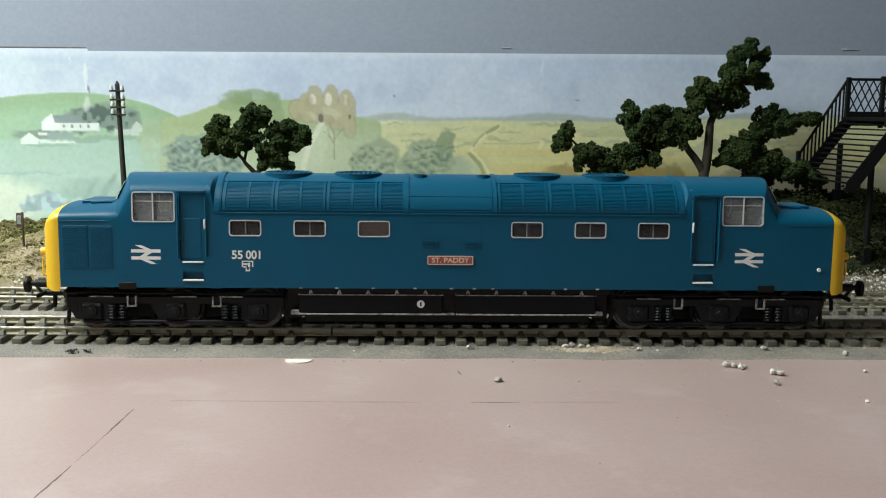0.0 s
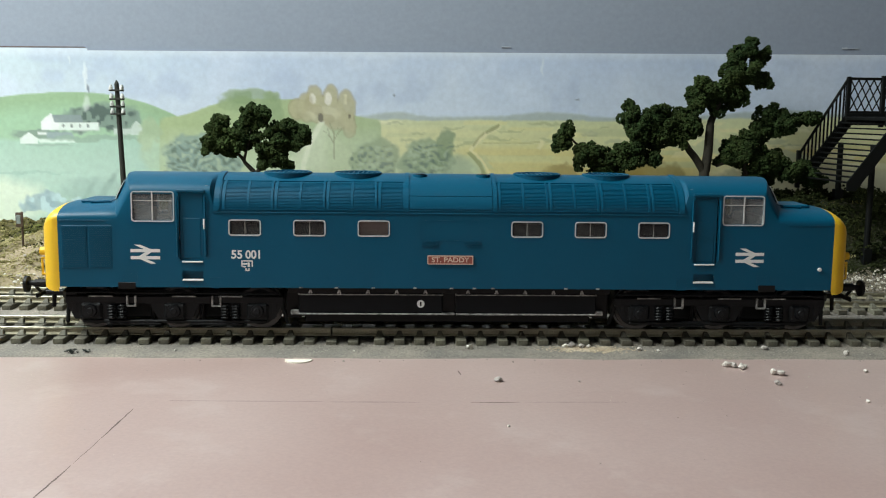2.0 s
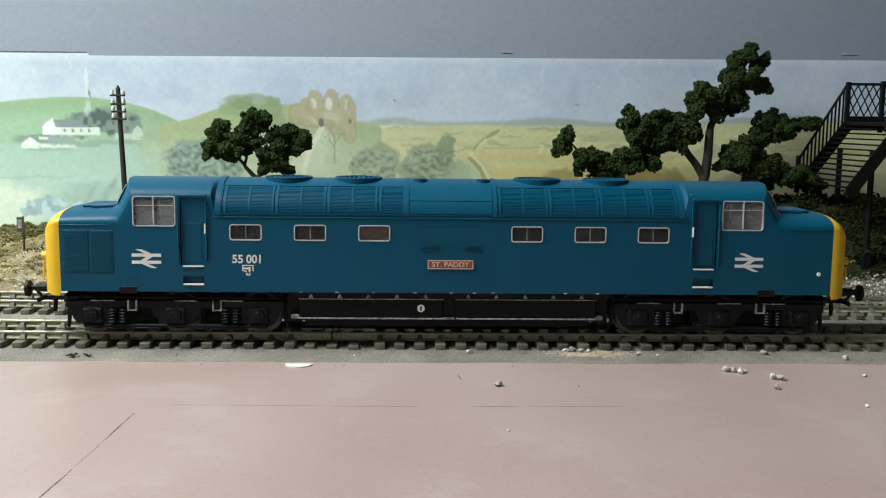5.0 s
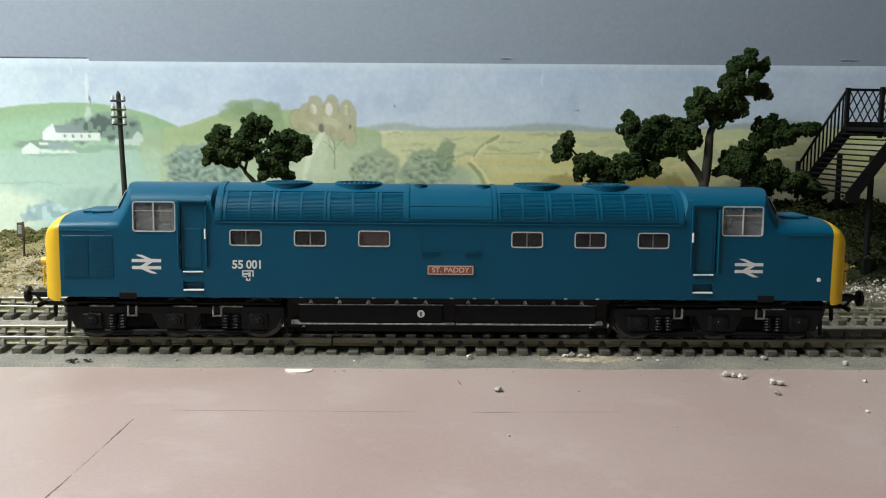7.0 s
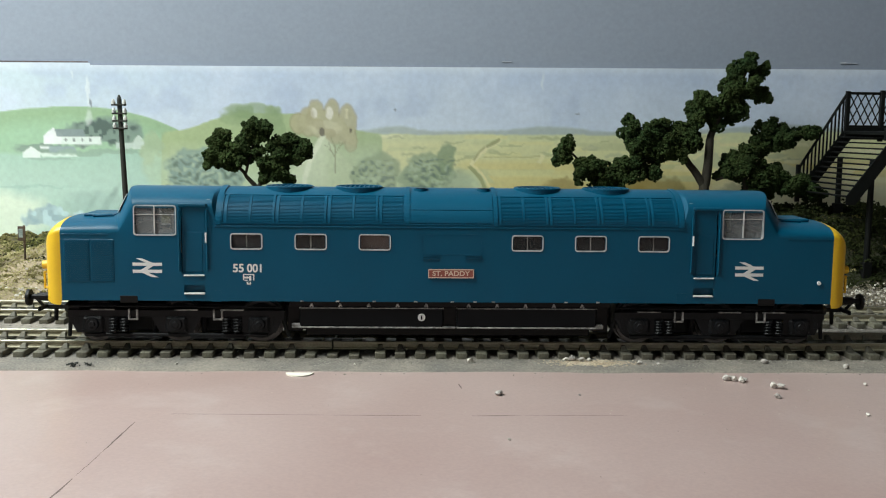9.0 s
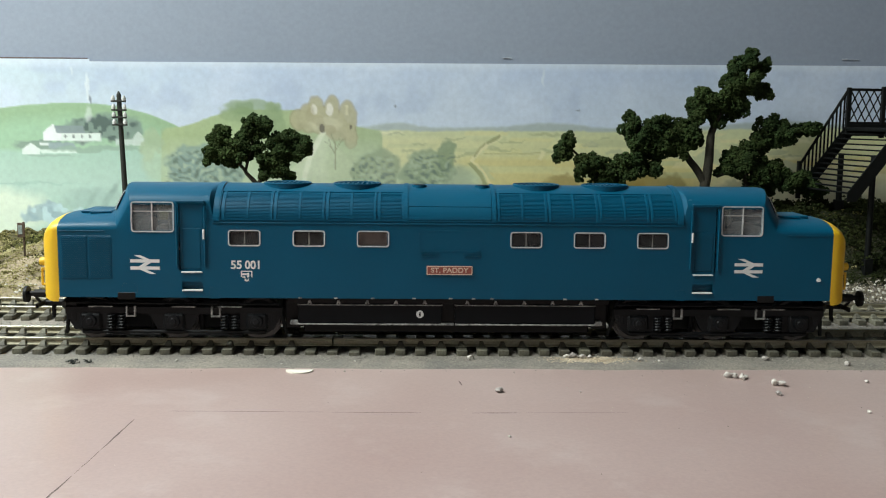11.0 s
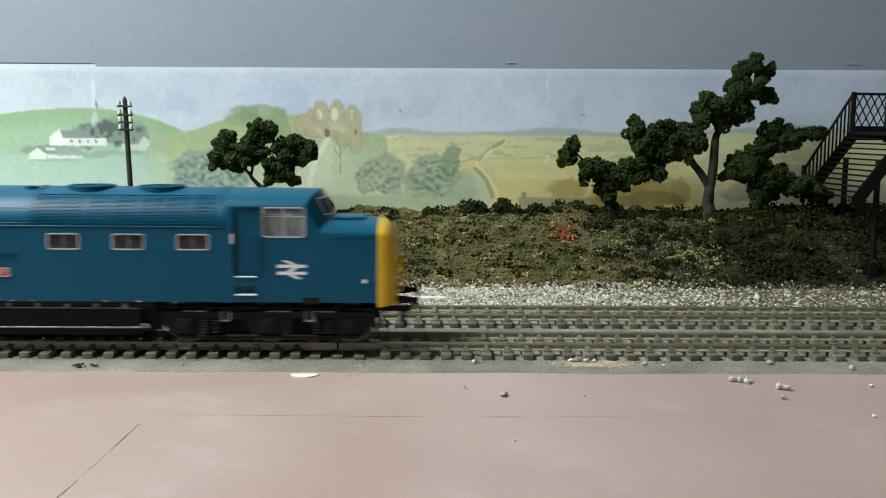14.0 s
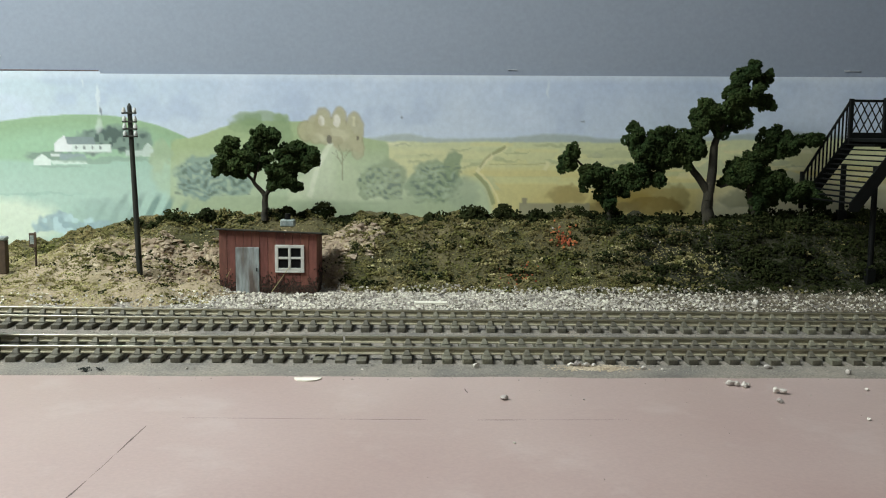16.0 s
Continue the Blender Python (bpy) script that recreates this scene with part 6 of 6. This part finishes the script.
    for x0, x1 in ((-49.6, -2.2), (2.0, 48.6)):
        bm = bmesh.new()
        box(bm, x0, x1, -15.6, 15.6, 6.3, 13.0, 0.5)
        t = part("fuel_tank", bm, M["tank"], loco, "plain black fuel tank")
        bm = bmesh.new()
        box(bm, x0 - 0.1, x1 + 0.1, -15.95, 15.95, 12.45, 12.75, 0.08)
        part("tank_bead", bm, M["pale_glint"], t, "pale grey edge")
        bm = bmesh.new()
        box(bm, x0 + 0.2, x1 + 0.2, -15.9, 15.9, 5.9, 6.35, 0.08)
        part("tank_bead", bm, M["pale_glint"], t, "pale grey edge")
        for i in range(5):
            bm = bmesh.new()
            x = x0 + 4 + i * 9.4
            rod(bm, (x - 0.5, -15.7, 13.0), (x, -15.9, 14.1), 0.3, 0.3, 6)
            rod(bm, (x + 0.5, -15.7, 13.0), (x, -15.9, 14.1), 0.3, 0.3, 6)
            part("tank_hook", bm, M["pale_glint"], t)
    # added black filler stands in for the dark gap between the tanks
    bm = bmesh.new()
    box(bm, -3.5, 3.2, -13.8, 13.8, 5.6, 13.2, 0.3)
    part("tank_gap_fill", bm, M["black"], loco)
    bm = bmesh.new()
    box(bm, -54, -49, -12, 12, 4, 13.2, 0.3)
    part("equipment_box", bm, M["black"], loco)
    part("equipment_box", box(bmesh.new(), 48, 53, -12, 12, 4, 13.2, 0.3), M["black"], loco)
    bm = bmesh.new()
    box(bm, -52, 51, -14.6, 14.6, 5.2, 5.9, 0.1)
    part("tank_flange", bm, M["black"], loco)
    bm = bmesh.new()
    box(bm, -48, 47, -12, 12, 2.6, 5.3, 0.4)
    part("under_tank", bm, M["black"], loco)
    for x in (-49.8, 48.6, -0.6):
        bm = bmesh.new()
        box(bm, x - 2.4, x + 2.4, -15.2, -13, 5.7, 7.2 if abs(x) > 2 else 6.4, 0.3)
        part("tank_corner", bm, M["pale_glint"], loco, "light corner")
    bm = bmesh.new()
    rod(bm, (-9.5, -15.5, 9.6), (-9.5, -15.95, 9.6), 1.25, 1.25, 20)
    disc = part("gauge_disc", bm, M["white"], loco, "small white gauge disc")
    part("gauge_mark", box(bmesh.new(), -9.75, -9.25, -16.05, -15.9, 8.9, 10.3), M["dark"], disc)
    for x in (-48.5, -37, -25, -11.5, 0.5, 8, 14, 38, 48.5):
        bm = bmesh.new()
        box(bm, x - 0.55, x + 0.55, -SIDE - 0.06, -SIDE + 0.2, 14.9, 15.35)
        part("sole_bar_mark", bm, M["pale_glint"], loco)

    # faint grilles on the side, nameplate, number, crest, emblems
    bm = bmesh.new()
    ring_frame(bm, -9.8, 10.0, 30.6, 37.4, -SIDE - 0.08, -SIDE + 0.2, 0.3, 0.8)
    part("panel_outline", bm, M["blue"], loco)
    for x0, x1 in ((-9.3, -4.0), (4.6, 9.8)):
        bm = bmesh.new()
        for i in range(4):
            box(bm, x0, x1, -SIDE - 0.25, -SIDE + 0.2, 28.9 + i * 0.5, 29.15 + i * 0.5)
        part("side_vent", bm, M["blue"], loco)
    bm = bmesh.new()
    box(bm, -7.45, 7.45, -SIDE - 0.35, -SIDE + 0.1, 23.05, 25.95, 0.12)
    np_ = part("nameplate", bm, M["plate"], loco, "red nameplate with pale raised letters")
    bm = bmesh.new()
    ring_frame(bm, -7.45, 7.45, 23.05, 25.95, -SIDE - 0.45, -SIDE - 0.2, 0.28, 0.3)
    part("plate_border", bm, M["cream"], np_)
    lettering("ST. PADDY", 2.25, (0, -SIDE - 0.4, 24.5), M["cream"], np_, wide=1.12, bold=0.045)
    lettering("55", 3.75, (-69.0, -SIDE - 0.05, 25.75), M["white"], loco, "running_number", wide=1.0, bold=0.1)
    lettering("001", 3.75, (-63.6, -SIDE - 0.05, 25.75), M["white"], loco, "running_number", wide=0.95, bold=0.1)
    bm = bmesh.new()
    for x0, x1, z0, z1 in ((-68.9, -65.2, 23.6, 23.95), (-68.9, -68.5, 21.9, 23.8), (-65.6, -65.2, 21.9, 23.8), (-68.6, -67.0, 22.5, 23.1), (-66.9, -66.2, 21.8, 23.3), (-68.4, -67.4, 21.7, 22.1), (-67.6, -66.4, 20.5, 20.9), (-67.7, -67.2, 20.6, 21.4), (-66.7, -66.3, 20.6, 21.4)):
        box(bm, x0 + 1.3, x1 + 1.3, -SIDE - 0.05, -SIDE + 0.1, z0, z1)
    part("crest", bm, M["white"], loco, "small white printed crest")
    double_arrow(loco, -98.3, 25.8)
    double_arrow(loco, 98.3, 25.8)
    bogies = [bogie(loco, -90), bogie(loco, 90)]
    sets = [wheelset(loco, c + d) for c in (-90, 90) for d in (-27, 0, 27)]
    return loco, sets


loco, wheelsets = locomotive()


# each length of track has its own sleeper spacing; closed up at the joint
lay_sleepers(near_track, NEAR, -59.7 - 34 * 6.82, 35, straight, None, 6.82)
lay_sleepers(near_track, NEAR, -53.2, 4, straight, (-50, -28), 7.1)
lay_sleepers(near_track, NEAR, -23.4, 8, straight, None, 6.83)
lay_sleepers(near_track, NEAR, 31.0, 36, straight, None, 7.03)
lay_sleepers(far_track, FAR, -60.8 - 34 * 6.62, 35, far_bend, None, 6.62)
lay_sleepers(far_track, FAR, -54.2, 52, far_bend, None, 6.97)


# ---- movement ----
RUN = ((0, 0), (10.8, 0), (10.9, -0.12), (11.0, -0.6), (11.1, -1.5), (11.2, -2.9), (11.3, -4.8), (11.4, -7.4), (11.5, -10.4), (11.6, -14.0), (12.0, -29.8), (12.5, -52.9),
       (13.0, -79.9), (13.5, -113.9), (14.0, -151.7), (14.5, -192.2), (15.0, -230.4), (15.5, -267.0), (16.0, -303.0))


def travelled(t):
    """Millimetres along the track at t, on a smooth curve through RUN."""
    for i in range(len(RUN) - 1):
        (t0, a), (t1, b) = RUN[i], RUN[i + 1]
        if t <= t1:
            def slope(k):
                if k <= 1 or k >= len(RUN) - 1:
                    return 0.0 if k <= 1 else (RUN[-1][1] - RUN[-2][1]) / (RUN[-1][0] - RUN[-2][0])
                return (RUN[k + 1][1] - RUN[k - 1][1]) / (RUN[k + 1][0] - RUN[k - 1][0])
            h = t1 - t0
            u = (t - t0) / h
            m0, m1 = slope(i) * h, slope(i + 1) * h
            return a + u * m0 + u * u * (3 * (b - a) - 2 * m0 - m1) + u ** 3 * (2 * (a - b) + m0 + m1)
    return RUN[-1][1]


def motions():
    times = [0.0, 5.0, 10.8] + [10.9 + 0.1 * i for i in range(52)]
    walk(loco, [(t, pose(travelled(t) * MM, 0, 0)) for t in times])
    for w in wheelsets:
        x = w.location.x
        walk(w, [(t, pose(x, 0, 7.1 * MM, 0, math.degrees(travelled(t) / 7.1), 0)) for t in times])


motions()
